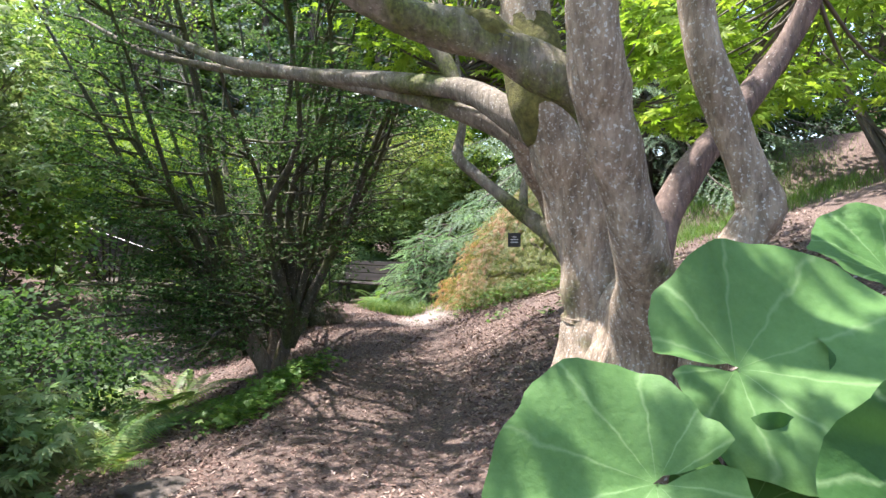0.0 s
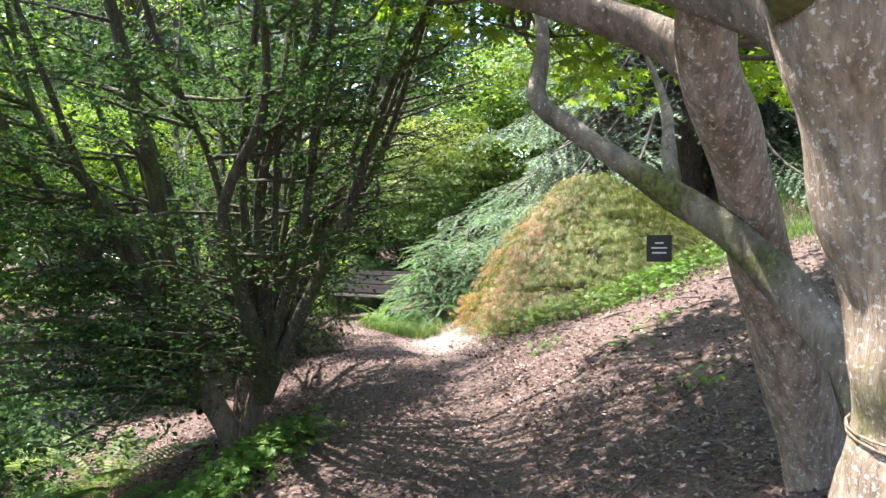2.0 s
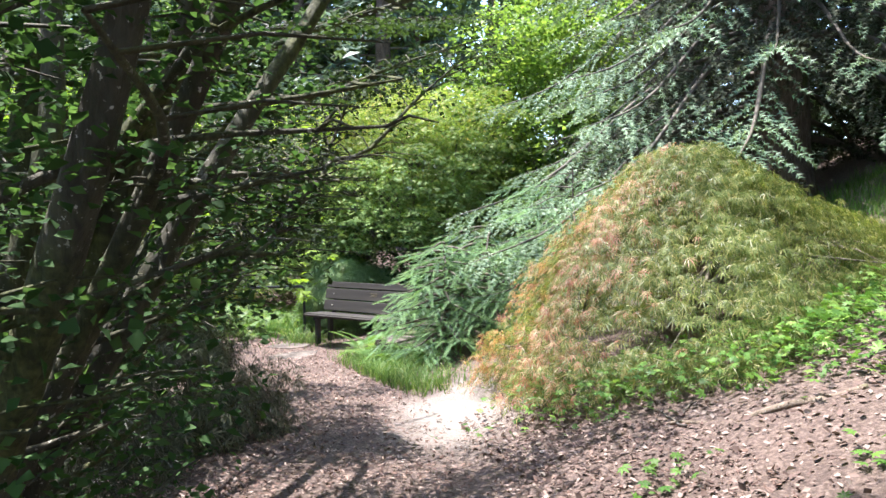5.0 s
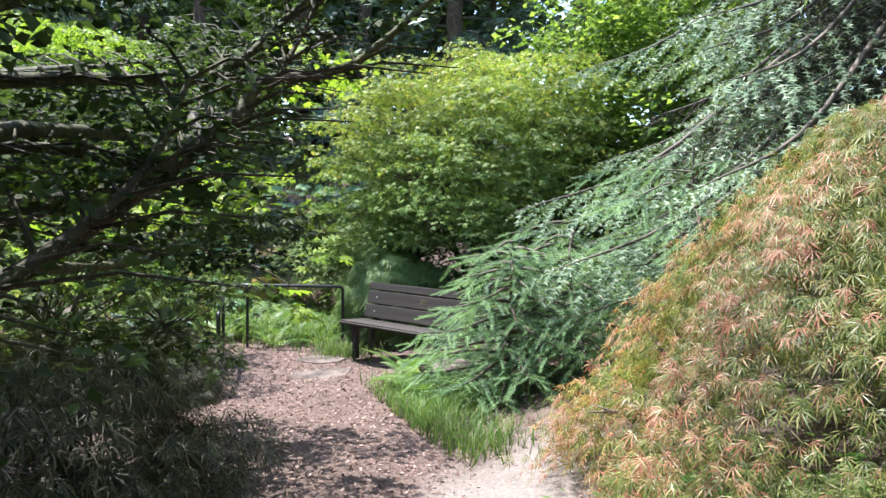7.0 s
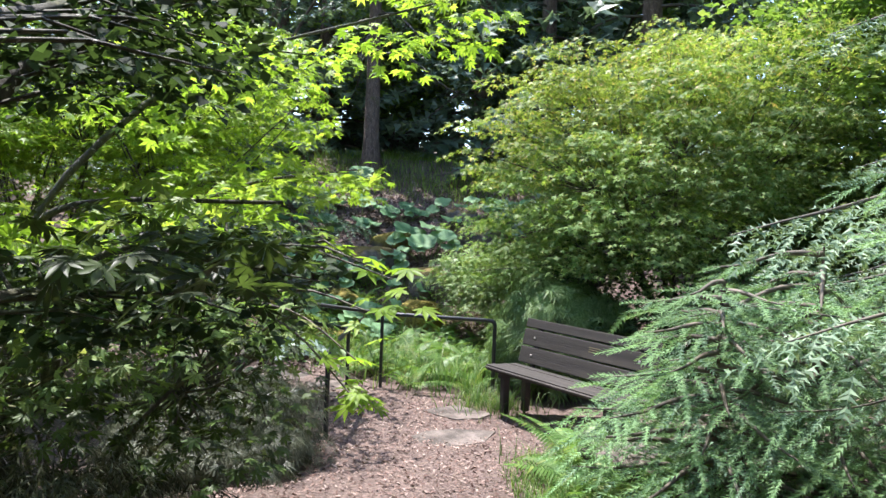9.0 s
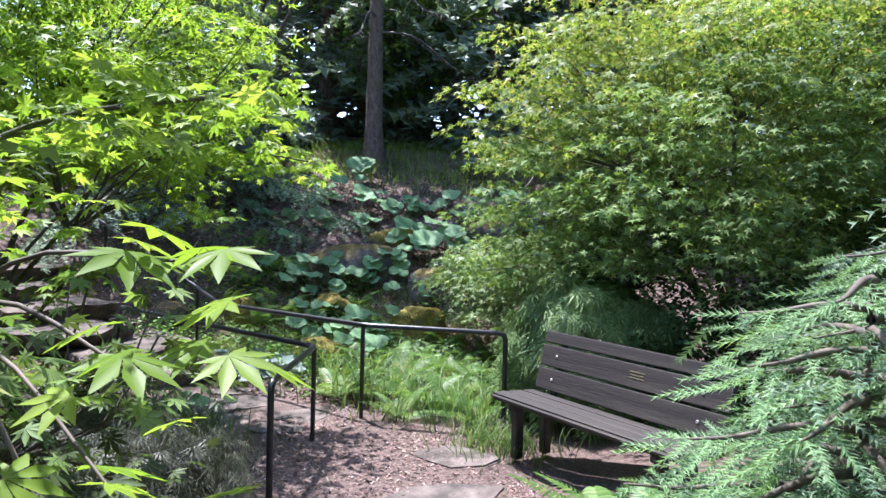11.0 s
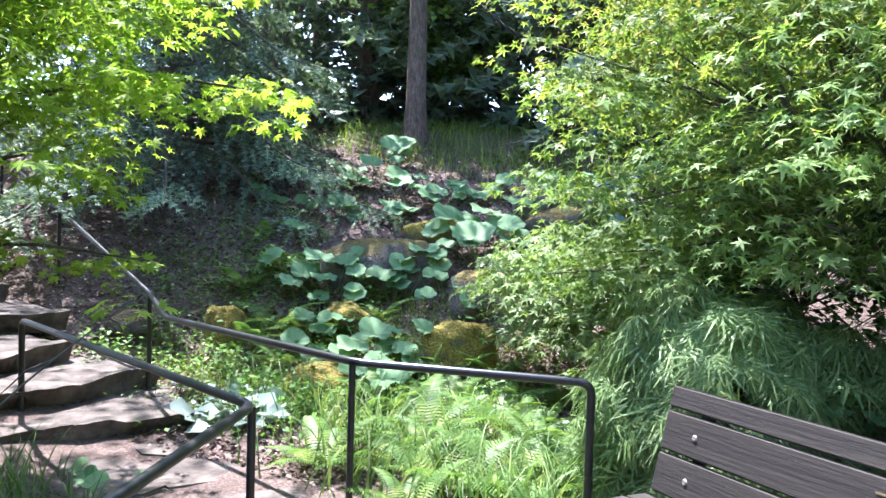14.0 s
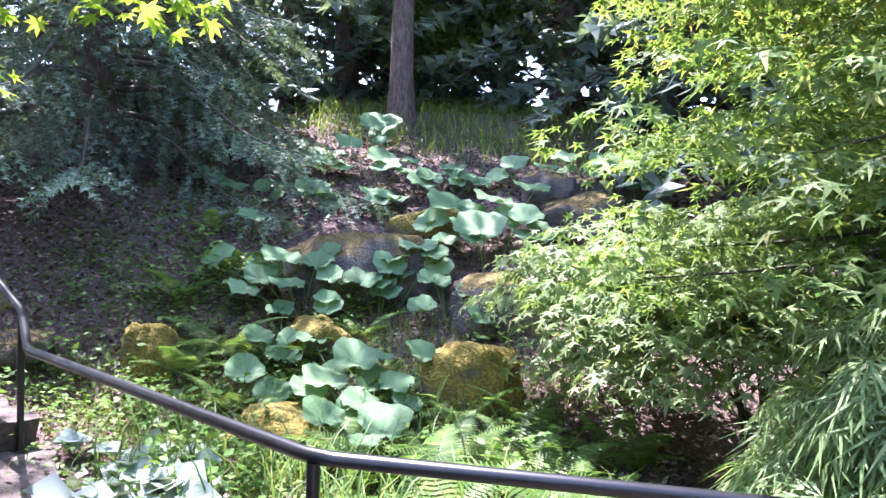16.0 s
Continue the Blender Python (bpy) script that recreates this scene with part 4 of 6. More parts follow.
    limb(root, "limb", [(0.58, 4.62, 1.97), (0.47, 4.68, 2.12), (0.33, 4.76, 2.22), (0.0, 4.9, 2.37), (-0.22, 5.0, 2.44), (-0.6, 5.2, 2.56), (-1.2, 5.75, 2.75), (-1.7, 6.24, 2.87), (-2.3, 6.4, 3.0), (-2.8, 6.6, 3.16), (-3.5, 7.0, 3.55)], [0.07, 0.075, 0.066, 0.058, 0.052, 0.046, 0.04, 0.035, 0.03, 0.026, 0.012], BARK_MOSS)
    limb(root, "limb", [(0.95, 4.15, 0.75), (0.94, 4.42, 1.08), (0.87, 4.62, 1.28), (0.75, 4.76, 1.45), (0.62, 4.86, 1.58), (0.48, 4.98, 1.70), (0.25, 5.22, 1.92), (0.11, 5.35, 2.08), (0.15, 5.45, 2.35), (0.1, 5.6, 2.9)], [0.10, 0.085, 0.066, 0.058, 0.054, 0.05, 0.044, 0.04, 0.03, 0.012], BARK_MOSS, lump=0.16)
    limb(root, "limb", [(0.56, 4.98, 1.67), (0.58, 5.1, 1.85), (0.66, 5.4, 2.05), (0.62, 5.6, 2.35)], [0.035, 0.026, 0.02, 0.01], BARK_MOSS)
    limb(root, "limb", [(0.1, 4.7, 2.45), (-0.05, 4.8, 2.75), (-0.3, 4.9, 3.1), (-0.5, 5.1, 3.8)], [0.05, 0.05, 0.04, 0.015], BARK_MOSS)
    for pts, radii in (([(0.72, 3.85, 0.62), (0.55, 3.72, 0.34), (0.38, 3.6, 0.12), (0.15, 3.4, -0.06)], [0.18, 0.12, 0.07, 0.03]), ([(0.9, 3.45, 0.6), (0.82, 3.2, 0.36), (0.7, 2.9, 0.2), (0.5, 2.5, 0.05)], [0.17, 0.11, 0.06, 0.03]),
                       ([(1.05, 3.5, 0.62), (1.3, 3.4, 0.55), (1.6, 3.35, 0.55), (2.0, 3.3, 0.6)], [0.17, 0.12, 0.08, 0.03])):
        limb(root, "root", pts, radii, BARK, 16, 10, 0.15)
    for pts, radii in (([(0.60, 3.96, 2.05), (0.545, 3.955, 2.2), (0.50, 3.96, 2.45), (0.475, 3.98, 2.7)], [0.135, 0.163, 0.168, 0.13]), ([(0.30, 2.915, 2.305), (0.16, 2.90, 2.36), (0.0, 2.88, 2.405)], [0.05, 0.076, 0.045])):
        limb(root, "moss_patch", pts, radii, M_MOSS, 22, 26, 0.12, "dark olive moss on the bark")
    # rings where a wire once cut in
    for k, z in enumerate((1.04, 1.07)):
        a = np.linspace(0, 2 * np.pi, 21)
        v, f = tube(np.stack([0.845 + 0.178 * np.cos(a), 3.99 + 0.178 * np.sin(a), z + 0.02 * np.sin(a + k)], 1), np.full(21, 0.004), 6)
        part_mesh("bark_ring", mesh_from("bark_ring", v, f, BARK, True), root)
    # leaves, in sprays at the ends of thin shoots; unseen high ones added for shade
    C = np.vstack([
        np.stack([rng.uniform(0.6, 3.6, 60), rng.uniform(5.8, 9.2, 60), rng.uniform(2.75, 3.7, 60)], 1),
        np.stack([rng.uniform(-0.6, 0.8, 26), rng.uniform(5.4, 7.2, 26), rng.uniform(2.55, 3.8, 26)], 1),
        np.stack([rng.uniform(1.5, 3.2, 26), rng.uniform(4.6, 6.2, 26), rng.uniform(2.35, 3.3, 26)], 1),
        np.stack([rng.uniform(-4.5, 3.0, 120), rng.uniform(0.0, 8, 120), rng.uniform(3.9, 5.4, 120)], 1),
        np.stack([rng.uniform(0.2, 3.4, 45), rng.uniform(6.5, 10.8, 45), rng.uniform(4.2, 5.6, 45)], 1)])
    C = np.vstack([C, np.stack([rng.uniform(-0.6, 3.0, 85), rng.uniform(5.4, 9.6, 85), rng.uniform(4.2, 5.6, 85)], 1)])
    fx, fy = C[:, 0] + 0.385 * C[:, 2], C[:, 1] - 0.222 * C[:, 2]
    C = C[~((fx > -1.8) & (fx < -0.2) & (fy > 3.5) & (fy < 9.0) & (rng.uniform(0, 1, len(C)) < 0.5))]
    C = np.vstack([C, np.stack([rng.uniform(-3.3, -0.6, 26), rng.uniform(2.4, 7.0, 26), rng.uniform(4.0, 5.2, 26)], 1)])
    tw = Soup()
    hubs = np.array([(0.5, 4.3, 3.9), (0.8, 2.75, 3.7), (2.4, 4.4, 3.7), (0.1, 6.0, 2.8), (0.62, 5.6, 2.3), (2.2, 4.3, 3.0), (-0.5, 5.1, 3.7), (-1.2, 3.8, 3.8)])
    for c in C:
        h = hubs[np.argmin(np.linalg.norm(hubs - c, axis=1))]
        tw.add(tube(spline([h, (h + c) / 2 + rng.normal(0, 0.1, 3), c], 7), np.linspace(0.018, 0.004, 7), 5))
    part_mesh("twig", tw.mesh("twig", TWIG), root, kind="stuff")
    P, H, N = leaf_cloud(C, 0.42, 0.08, 38, 0.35)
    ok = off_walkway(P, 0.6, 2.7)
    part_mesh("foliage", scatter("foliage", MAPLE, P[ok], H[ok], N[ok], 0.085 * rng.uniform(0.7, 1.3, ok.sum()), L_MAPLE), root, kind="stuff")


old_maple()


def dead_wood():
    """Bare surface roots and fallen sticks on the slope."""
    for k, pts in enumerate(([(2.9, 8.3), (2.5, 8.7), (2.2, 9.1), (1.9, 9.2)], [(3.2, 9.4), (2.7, 9.7), (2.4, 10.1)], [(1.6, 7.6), (1.2, 8.2), (0.95, 8.4)], [(1.9, 9.8), (1.4, 9.9), (1.0, 10.3)])):
        p = spline([(x, y, float(land(x, y)) + 0.012) for x, y in pts], 14)
        p[:, 2] = land(p[:, 0], p[:, 1]) - 0.004 + 0.018 * np.sin(np.arange(14) * 0.9 + k)
        v, f = tube(p, np.linspace(0.026, 0.008, 14), 8, 0.25)
        tagged(new("surface_root", mesh_from("surface_root", v, f, BARK_BROWN, True)), "bare brown tree root running over the slope", "root", "surface roots")
    for k in range(16):
        x, y = rng.uniform(0.5, 3.2), rng.uniform(5.5, 10.5)
        a, ln = rng.uniform(0, 6.28), rng.uniform(0.15, 0.5)
        xs, ys = x + np.cos(a) * np.linspace(0, ln, 6) + rng.normal(0, 0.01, 6), y + np.sin(a) * np.linspace(0, ln, 6) + rng.normal(0, 0.01, 6)
        v, f = tube(np.stack([xs, ys, land(xs, ys) + 0.012], 1), np.linspace(0.009, 0.004, 6), 6, 0.1)
        tagged(new("fallen_stick", mesh_from("fallen_stick", v, f, DEAD_TWIG, True)), "thin grey fallen stick lying on leaf litter", "stick", "fallen sticks")


dead_wood()


def tree_label():
    root = new("plant_label")
    root.matrix_basis = pose(0.492, 4.93, 1.457, 0, 0, -14)
    tagged(root, "small black plant label with white print hanging from a branch", "label")
    plank(root, "plate", pose(0, 0, 0, 4, 0, 0), 0.088, 0.004, 0.098, M_BLACK, 0.0015)
    for k, w in enumerate((0.03, 0.055, 0.05)):
        plank(root, "print_line", pose(0, -0.004, 0.02 - 0.018 * k, 4, 0, 0), w, 0.0015, 0.005, M_WHITE, 0.0004, "unreadable white print line")
    v, f = tube(np.array([(0, 0, 0.045), (0.02, 0.02, 0.10), (0.03, 0.06, 0.19)]), np.full(3, 0.0012), 5)
    w = part_mesh("wire", mesh_from("wire", v, f, M_RAIL), None)
    w.parent = root


tree_label()


# ---- many-stemmed dark tree
def many_stemmed():
    bx, by = -1.87, 7.82
    z0 = float(land(bx, by)) - 0.1
    root = thing("small_leaved_tree", (bx, by, z0), "many-stemmed dark tree with tiny layered leaves", "tree")
    boles = [((-0.07, 0.0), (-0.30, -0.05, 0.62), 0.105), ((0.05, -0.03), (0.17, -0.04, 0.60), 0.09), ((-0.02, 0.1), (-0.06, 0.30, 0.60), 0.085)]
    tops = []
    for (ox, oy), (tx, ty, tz), r in boles:
        p = spline([(bx + ox, by + oy, z0 - 0.1), (bx + ox * 1.05, by + oy, z0 + 0.2), (bx + tx, by + ty, z0 + tz)], 10)
        v, f = tube(p, np.linspace(r * 1.15, r * 0.72, 10), 12, 0.1)
        part_mesh("trunk", mesh_from("trunk", v, f, BARK_BROWN, True), root)
        tops.append(p[-1])
    C = []
    tw = Soup()
    n = 27
    for i in range(n):
        a = i * 2.399
        tilt = (0.08 + 0.46 * math.sqrt((i + 0.5) / n)) * rng.uniform(0.85, 1.15)
        ln = rng.uniform(3.6, 4.9) * (1 - 0.18 * tilt)
        d = np.array([math.cos(a) * math.sin(tilt), math.sin(a) * math.sin(tilt), math.cos(tilt)])
        want = np.array([bx + 0.3 * math.cos(a), by + 0.3 * math.sin(a), z0 + 0.6])
        b = tops[int(np.argmin([np.linalg.norm(t - want) for t in tops]))] - np.array([0, 0, 0.12])
        w = rng.normal(0, 0.09, (2, 3))
        p = spline([b, b + d * ln * 0.15 + [0, 0, 0.03], b + d * ln * 0.42 + w[0], b + d * ln * 0.7 + w[1], b + d * ln + [0, 0, 0.3]], 22)
        r = rng.uniform(0.028, 0.072)
        v, f = tube(p, np.interp(np.linspace(0, 1, 22), [0, 0.1, 0.6, 1], [r * 1.15, r, r * 0.6, 0.012]), 9, 0.14)
        part_mesh("stem", mesh_from("stem", v, f, BARK_DARK, True), root)
        for k in range(18):
            s = rng.uniform(0.12, 1.0)
            q = p[min(21, int(s * 21))]
            out = unit(np.array([q[0] - bx, q[1] - by, 0]) + rng.normal(0, 0.55, 3) * [1, 1, 0])
            bl = rng.uniform(0.5, 1.3) * (1.1 - 0.4 * s)
            e = q + out * bl + np.array([0, 0, bl * rng.uniform(-0.05, 0.5)])
            bp = spline([q, (q + e) / 2 + rng.normal(0, 0.06, 3), e], 8)
            if e[0] > bx and np.hypot(e[0] - bx, e[1] - by) > 0.35 + 0.62 * (e[2] - z0 - 0.3):
                continue
            tw.add(tube(bp, np.linspace(0.017, 0.004, 8), 5))
            for u in (4, 6, 7):
                C.append(bp[u] + rng.normal(0, 0.07, 3))
                side = bp[u] + np.array([-out[1], out[0], 0.1]) * rng.choice([-1, 1]) * rng.uniform(0.15, 0.4)
                tw.add(tube(np.array([bp[u], (bp[u] + side) / 2 + [0, 0, 0.02], side]), np.array([0.006, 0.004, 0.002]), 3))
                C.append(side)
    # low boughs over the slope
    for k in range(12):
        a = math.pi * (0.55 + 0.95 * k / 11)
        b = tops[0] + [0, 0, rng.uniform(-0.25, 0.3)]
        ln = rng.uniform(1.2, 2.1)
        e = b + np.array([math.cos(a) * ln, math.sin(a) * ln, rng.uniform(-0.25, 0.5)])
        p = spline([b, (b + e) / 2 + [0, 0, 0.12], e], 10)
        v, f = tube(p, np.linspace(0.03, 0.006, 10), 6, 0.1)
        part_mesh("branch", mesh_from("branch", v, f, BARK_DARK, True), root)
        for u in range(3, 10):
            for sg in (-1, 1):
                q = p[u] + np.array([-math.sin(a), math.cos(a), 0.05]) * sg * rng.uniform(0.1, 0.45)
                tw.add(tube(np.array([p[u], (p[u] + q) / 2 + [0, 0, 0.03], q]), np.array([0.007, 0.005, 0.002]), 3))
                C.append(q)
    # long limbs arching ahead over the path
    over = []
    for pts, r in (([(-1.65, 9.2, 1.17), (-1.54, 9.4, 1.28), (-1.36, 9.7, 1.41), (-1.19, 10.0, 1.64), (-1.04, 10.2, 1.84), (-1.0, 10.3, 1.95), (-0.8, 10.5, 2.03), (-0.51, 10.8, 2.39), (-0.26, 11.0, 2.64)], 0.04),
                   ([(-1.6, 9.0, 1.05), (-1.48, 9.1, 1.12), (-1.44, 9.3, 1.23), (-1.35, 9.4, 1.34), (-1.25, 9.6, 1.44), (-1.15, 9.9, 1.66), (-1.13, 10.1, 1.92)], 0.045),
                   ([(-1.62, 8.9, 1.2), (-1.5, 9.0, 1.46), (-1.48, 9.1, 1.74), (-1.48, 9.2, 1.97), (-1.48, 9.3, 2.26), (-1.52, 9.5, 2.69)], 0.075),
                   ([(-1.66, 9.0, 1.2), (-1.61, 9.2, 1.44), (-1.55, 9.4, 1.79), (-1.47, 9.6, 1.98), (-1.37, 9.7, 2.16), (-1.37, 9.9, 2.44), (-1.38, 10.1, 2.84)], 0.06),
                   ([(-1.94, 9.5, 1.26), (-1.73, 9.8, 1.48), (-1.54, 10.1, 1.57), (-1.28, 10.4, 1.75), (-1.09, 10.6, 2.0), (-0.97, 10.8, 2.37)], 0.035),
                   ([(-1.62, 9.1, 1.4), (-1.55, 9.4, 1.79), (-1.49, 9.9, 2.07), (-1.33, 10.2, 2.24), (-1.04, 10.6, 2.41), (-0.71, 11.0, 2.64), (-0.33, 11.3, 2.83)], 0.04),
                   ([(-1.67, 9.4, 1.7), (-1.65, 9.6, 1.81), (-1.46, 10.1, 1.92), (-1.25, 10.5, 2.0), (-1.09, 10.8, 2.28), (-0.86, 11.0, 2.59)], 0.035),
                   ([(-1.79, 9.4, 1.43), (-1.65, 9.7, 1.65), (-1.49, 10.0, 1.73), (-1.28, 10.2, 1.7), (-1.14, 10.4, 1.83)], 0.03),
                   ([(-1.8, 9.1, 1.8), (-1.3, 9.9, 2.5), (-0.7, 10.5, 2.9), (0.2, 11.0, 3.3)], 0.045), ([(-2.5, 9.2, 1.6), (-3.1, 10.2, 2.2), (-3.4, 11.2, 2.7), (-3.4, 12.4, 3.2)], 0.045),
                   ([(-2.3, 9.0, 1.4), (-2.8, 10.0, 1.7), (-3.0, 10.9, 1.95), (-2.7, 11.8, 2.1)], 0.035), ([(-1.9, 9.2, 2.0), (-1.5, 10.3, 2.7), (-1.0, 11.2, 3.0), (-0.2, 12.2, 3.3)], 0.045),
                   ([(-2.2, 9.1, 2.2), (-2.4, 10.0, 2.9), (-2.2, 11.0, 3.3), (-1.6, 12.0, 3.6)], 0.045), ([(-1.9, 9.8, 1.45), (-1.84, 11.2, 1.65), (-1.9, 11.5, 1.88), (-1.91, 11.8, 2.09), (-1.89, 12.2, 2.32), (-1.73, 12.6, 2.51), (-1.55, 13.0, 2.72)], 0.045),
                   ([(-1.7, 9.7, 1.65), (-1.6, 11.0, 1.84), (-1.72, 11.3, 1.96), (-1.83, 11.6, 2.08), (-1.89, 11.9, 2.28), (-1.94, 12.2, 2.53)], 0.04), ([(-2.1, 9.9, 1.25), (-1.98, 11.3, 1.33), (-2.04, 11.6, 1.38), (-1.98, 11.9, 1.38), (-1.91, 12.2, 1.49), (-1.74, 12.5, 1.51)], 0.035),
                   ([(-2.2, 9.6, 1.7), (-2.5, 11.0, 2.1), (-2.5, 12.0, 2.35), (-2.2, 12.8, 2.6)], 0.04), ([(-2.3, 9.6, 1.6), (-2.9, 11.2, 1.85), (-2.9, 12.2, 2.1), (-2.5, 13.0, 2.3)], 0.035), ([(-2.2, 9.3, 1.4), (-2.4, 10.4, 1.7), (-2.3, 11.2, 2.0), (-1.9, 11.9, 2.25)], 0.035)):
        b = tops[2]
        p = spline([b, *pts], 24)
        v, f = tube(p, np.linspace(r * 0.85, 0.007, 24), 8, 0.18)
        part_mesh("limb", mesh_from("limb", v, f, BARK_DARK, True), root)
        for u in range(9, 24):
            for sg in (-1, 1):
                t = unit(p[min(23, u + 1)] - p[u - 1])
                q = p[u] + (np.array([-t[1], t[0], 0.15]) * sg + t * 0.4) * rng.uniform(0.15, 0.55)
                tw.add(tube(np.array([p[u], (p[u] + q) / 2 + [0, 0, 0.03], q]), np.array([0.008, 0.005, 0.002]), 3))
                over += [q, (p[u] + q) / 2]
    part_mesh("twig", tw.mesh("twig", BARK_DARK), root, kind="stuff")
    over = np.array(over)
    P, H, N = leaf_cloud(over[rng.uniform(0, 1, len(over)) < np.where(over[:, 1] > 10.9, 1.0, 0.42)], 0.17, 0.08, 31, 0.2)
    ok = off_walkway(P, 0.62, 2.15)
    # the darker leaf copy paints the shade these limbs hang in
    part_mesh("foliage", scatter("foliage", WIDE, P[ok], H[ok], N[ok], 0.034 * rng.uniform(0.6, 1.4, ok.sum()), L_DARK_SHADE), root, kind="stuff")
    # dense top of the crown, mostly out of view, added to shade the stems
    top = shell_points(55, (bx - 0.2, by + 0.4, z0 + 4.3), (2.1, 2.1, 0.7), 0.2, -0.9)
    C = np.array(C + list(top))
    P, H, N = leaf_cloud(C, 0.2, 0.06, 40, 0.1)
    rad = np.hypot(P[:, 0] - bx, P[:, 1] - by)
    bare = (P[:, 0] > bx - 0.3) & (P[:, 2] < z0 + 2.0) & (rng.uniform(0, 1, len(P)) < 0.45)
    ok = ~bare & off_walkway(P, 0.5, 2.5) & (P[:, 2] > land(P[:, 0], P[:, 1]) + 0.25) & ((P[:, 0] < bx + 0.1) | (rad < 0.5 + 0.66 * (P[:, 2] - z0 - 0.3)))
    part_mesh("foliage", scatter("foliage", WIDE, P[ok], H[ok], N[ok], 0.031 * rng.uniform(0.6, 1.4, ok.sum()), L_DARK), root, kind="stuff")


many_stemmed()

# ---- maples and shrubs
bushy("lace_leaf_maple", "low domed lace-leaf maple, orange and yellow-green", "shrub", (1.75, 12.3), (1.75, 12.3, 0.75), (2.0, 1.6, 1.6), 1000, 0.24, 27, LACE, 0.088, L_LACE,
      0.09, 12, 0.05, BARK_MOSS, 0.9, -0.55, 1.1, 0.45, second=(L_LACE_RED, lambda P: (P[:, 0] + 0.2 * (P[:, 1] - 12.2) - 0.6 * (P[:, 2] - 0.6) + rng.normal(0, 0.30, len(P)) < 0.24)), weep=True, cone=2.22)
bushy("lace_leaf_maple", "low mounded lace-leaf maple with dark purplish leaves", "shrub", (-2.95, 11.5), (-3.0, 11.5, 0.1), (1.3, 1.6, 0.95), 420, 0.22, 30, LACE, 0.12, L_LACE_DARK, 0.25, 9, 0.03, BARK_DARK, 0.8, -0.6, 1.2, 0.7, weep=True)
# top leaves: young tint, lightened to paint the sun falling on them
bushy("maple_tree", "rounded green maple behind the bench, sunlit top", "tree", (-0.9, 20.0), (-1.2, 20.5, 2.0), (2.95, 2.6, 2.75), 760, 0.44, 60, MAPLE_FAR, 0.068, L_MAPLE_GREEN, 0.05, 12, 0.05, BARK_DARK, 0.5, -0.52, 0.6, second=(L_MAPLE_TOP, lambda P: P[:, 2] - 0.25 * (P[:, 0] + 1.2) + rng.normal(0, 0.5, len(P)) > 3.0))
bushy("shrub", "dark evergreen undergrowth behind the bench", "shrub", (-0.2, 18.6), (-0.2, 18.7, 0.3), (1.6, 0.9, 1.1), 220, 0.3, 36, WIDE, 0.06, L_DARK, 0.2, 8, 0.02, inner=0.6)
bushy("shrub", "shaded green undergrowth beneath the maple", "shrub", (-1.2, 19.6), (-0.9, 19.7, 0.7), (1.9, 0.8, 1.3), 240, 0.3, 34, WIDE, 0.06, L_DARK, 0.2, 8, 0.02, inner=0.6)
bushy("maple_tree", "low green maple spreading over the rockery", "tree", (-3.1, 21.2), (-3.3, 21.1, 0.75), (1.75, 1.2, 0.75), 250, 0.34, 40, MAPLE_FAR, 0.08, L_MAPLE_PALE, 0.05, 9, 0.03, BARK_DARK, 0.25, -0.8, 0.7)
bushy("lace_leaf_maple", "weeping green lace-leaf maple beside the bench", "shrub", (-2.2, 18.95), (-2.3, 18.95, 0.15), (0.88, 0.66, 0.95), 260, 0.18, 20, LACE_CUT, 0.2, L_LACE_GREEN, 0.12, 8, 0.03, BARK_DARK, 0.85, -0.4, 1.3, weep=True)
arching = bushy("maple_tree", "bright yellow-green maple arching over the steps", "tree", (-7.4, 15.9), (-7.0, 16.4, 2.75), (2.9, 2.2, 1.7), 500, 0.42, 40, MAPLE_FAR, 0.075, L_MAPLE, 0.045, 12, 0.04, BARK_DARK, 0.2, -0.8, 0.45)
bushy("lace_leaf_maple", "low grey-green lace-leaf mound beside the handrail", "shrub", (-4.1, 14.9), (-4.1, 14.9, -0.2), (0.95, 0.85, 0.62), 220, 0.2, 30, LACE_CUT, 0.13, L_LACE_DARK, 0.25, 7, 0.02, BARK_DARK, 0.8, -0.5, 1.2, 0.7, weep=True)
# lower leaves get a darker copy: shade put into their colour
young = bushy("maple_tree", "young maple with layered green leaves beside the path", "tree", (-3.6, 13.0), (-3.4, 13.1, 0.9), (1.5, 1.2, 0.7), 100, 0.32, 28, MAPLE, 0.06, L_MAPLE_GREEN, 0.05, 8, 0.02, BARK_DARK, 0.3, -0.9, 0.4, 0.7, second=(L_MAPLE_SHADE, lambda P: P[:, 2] + rng.normal(0, 0.25, len(P)) < 1.05))


def shelf_bough(root, pts, width, clumps, per, size, mat, gap=0.5):
    """A level bough with a shelf of leaves along its outer part."""
    p = spline(pts, 16)
    v, f = tube(p, np.linspace(0.024, 0.006, 16), 7, 0.1)
    part_mesh("branch", mesh_from("branch", v, f, BARK_DARK, True), root)
    k = rng.integers(5, 16, clumps)
    C = p[k] + rng.normal(0, 1, (clumps, 3)) * [width, width, 0.07]
    P, H, N = leaf_cloud(C, 0.22, 0.07, per, 0.3)
    ok = off_walkway(P, gap, 2.15)
    part_mesh("foliage", scatter("foliage", MAPLE, P[ok], H[ok], N[ok], size * rng.uniform(0.7, 1.25, ok.sum()), mat), root, kind="stuff")


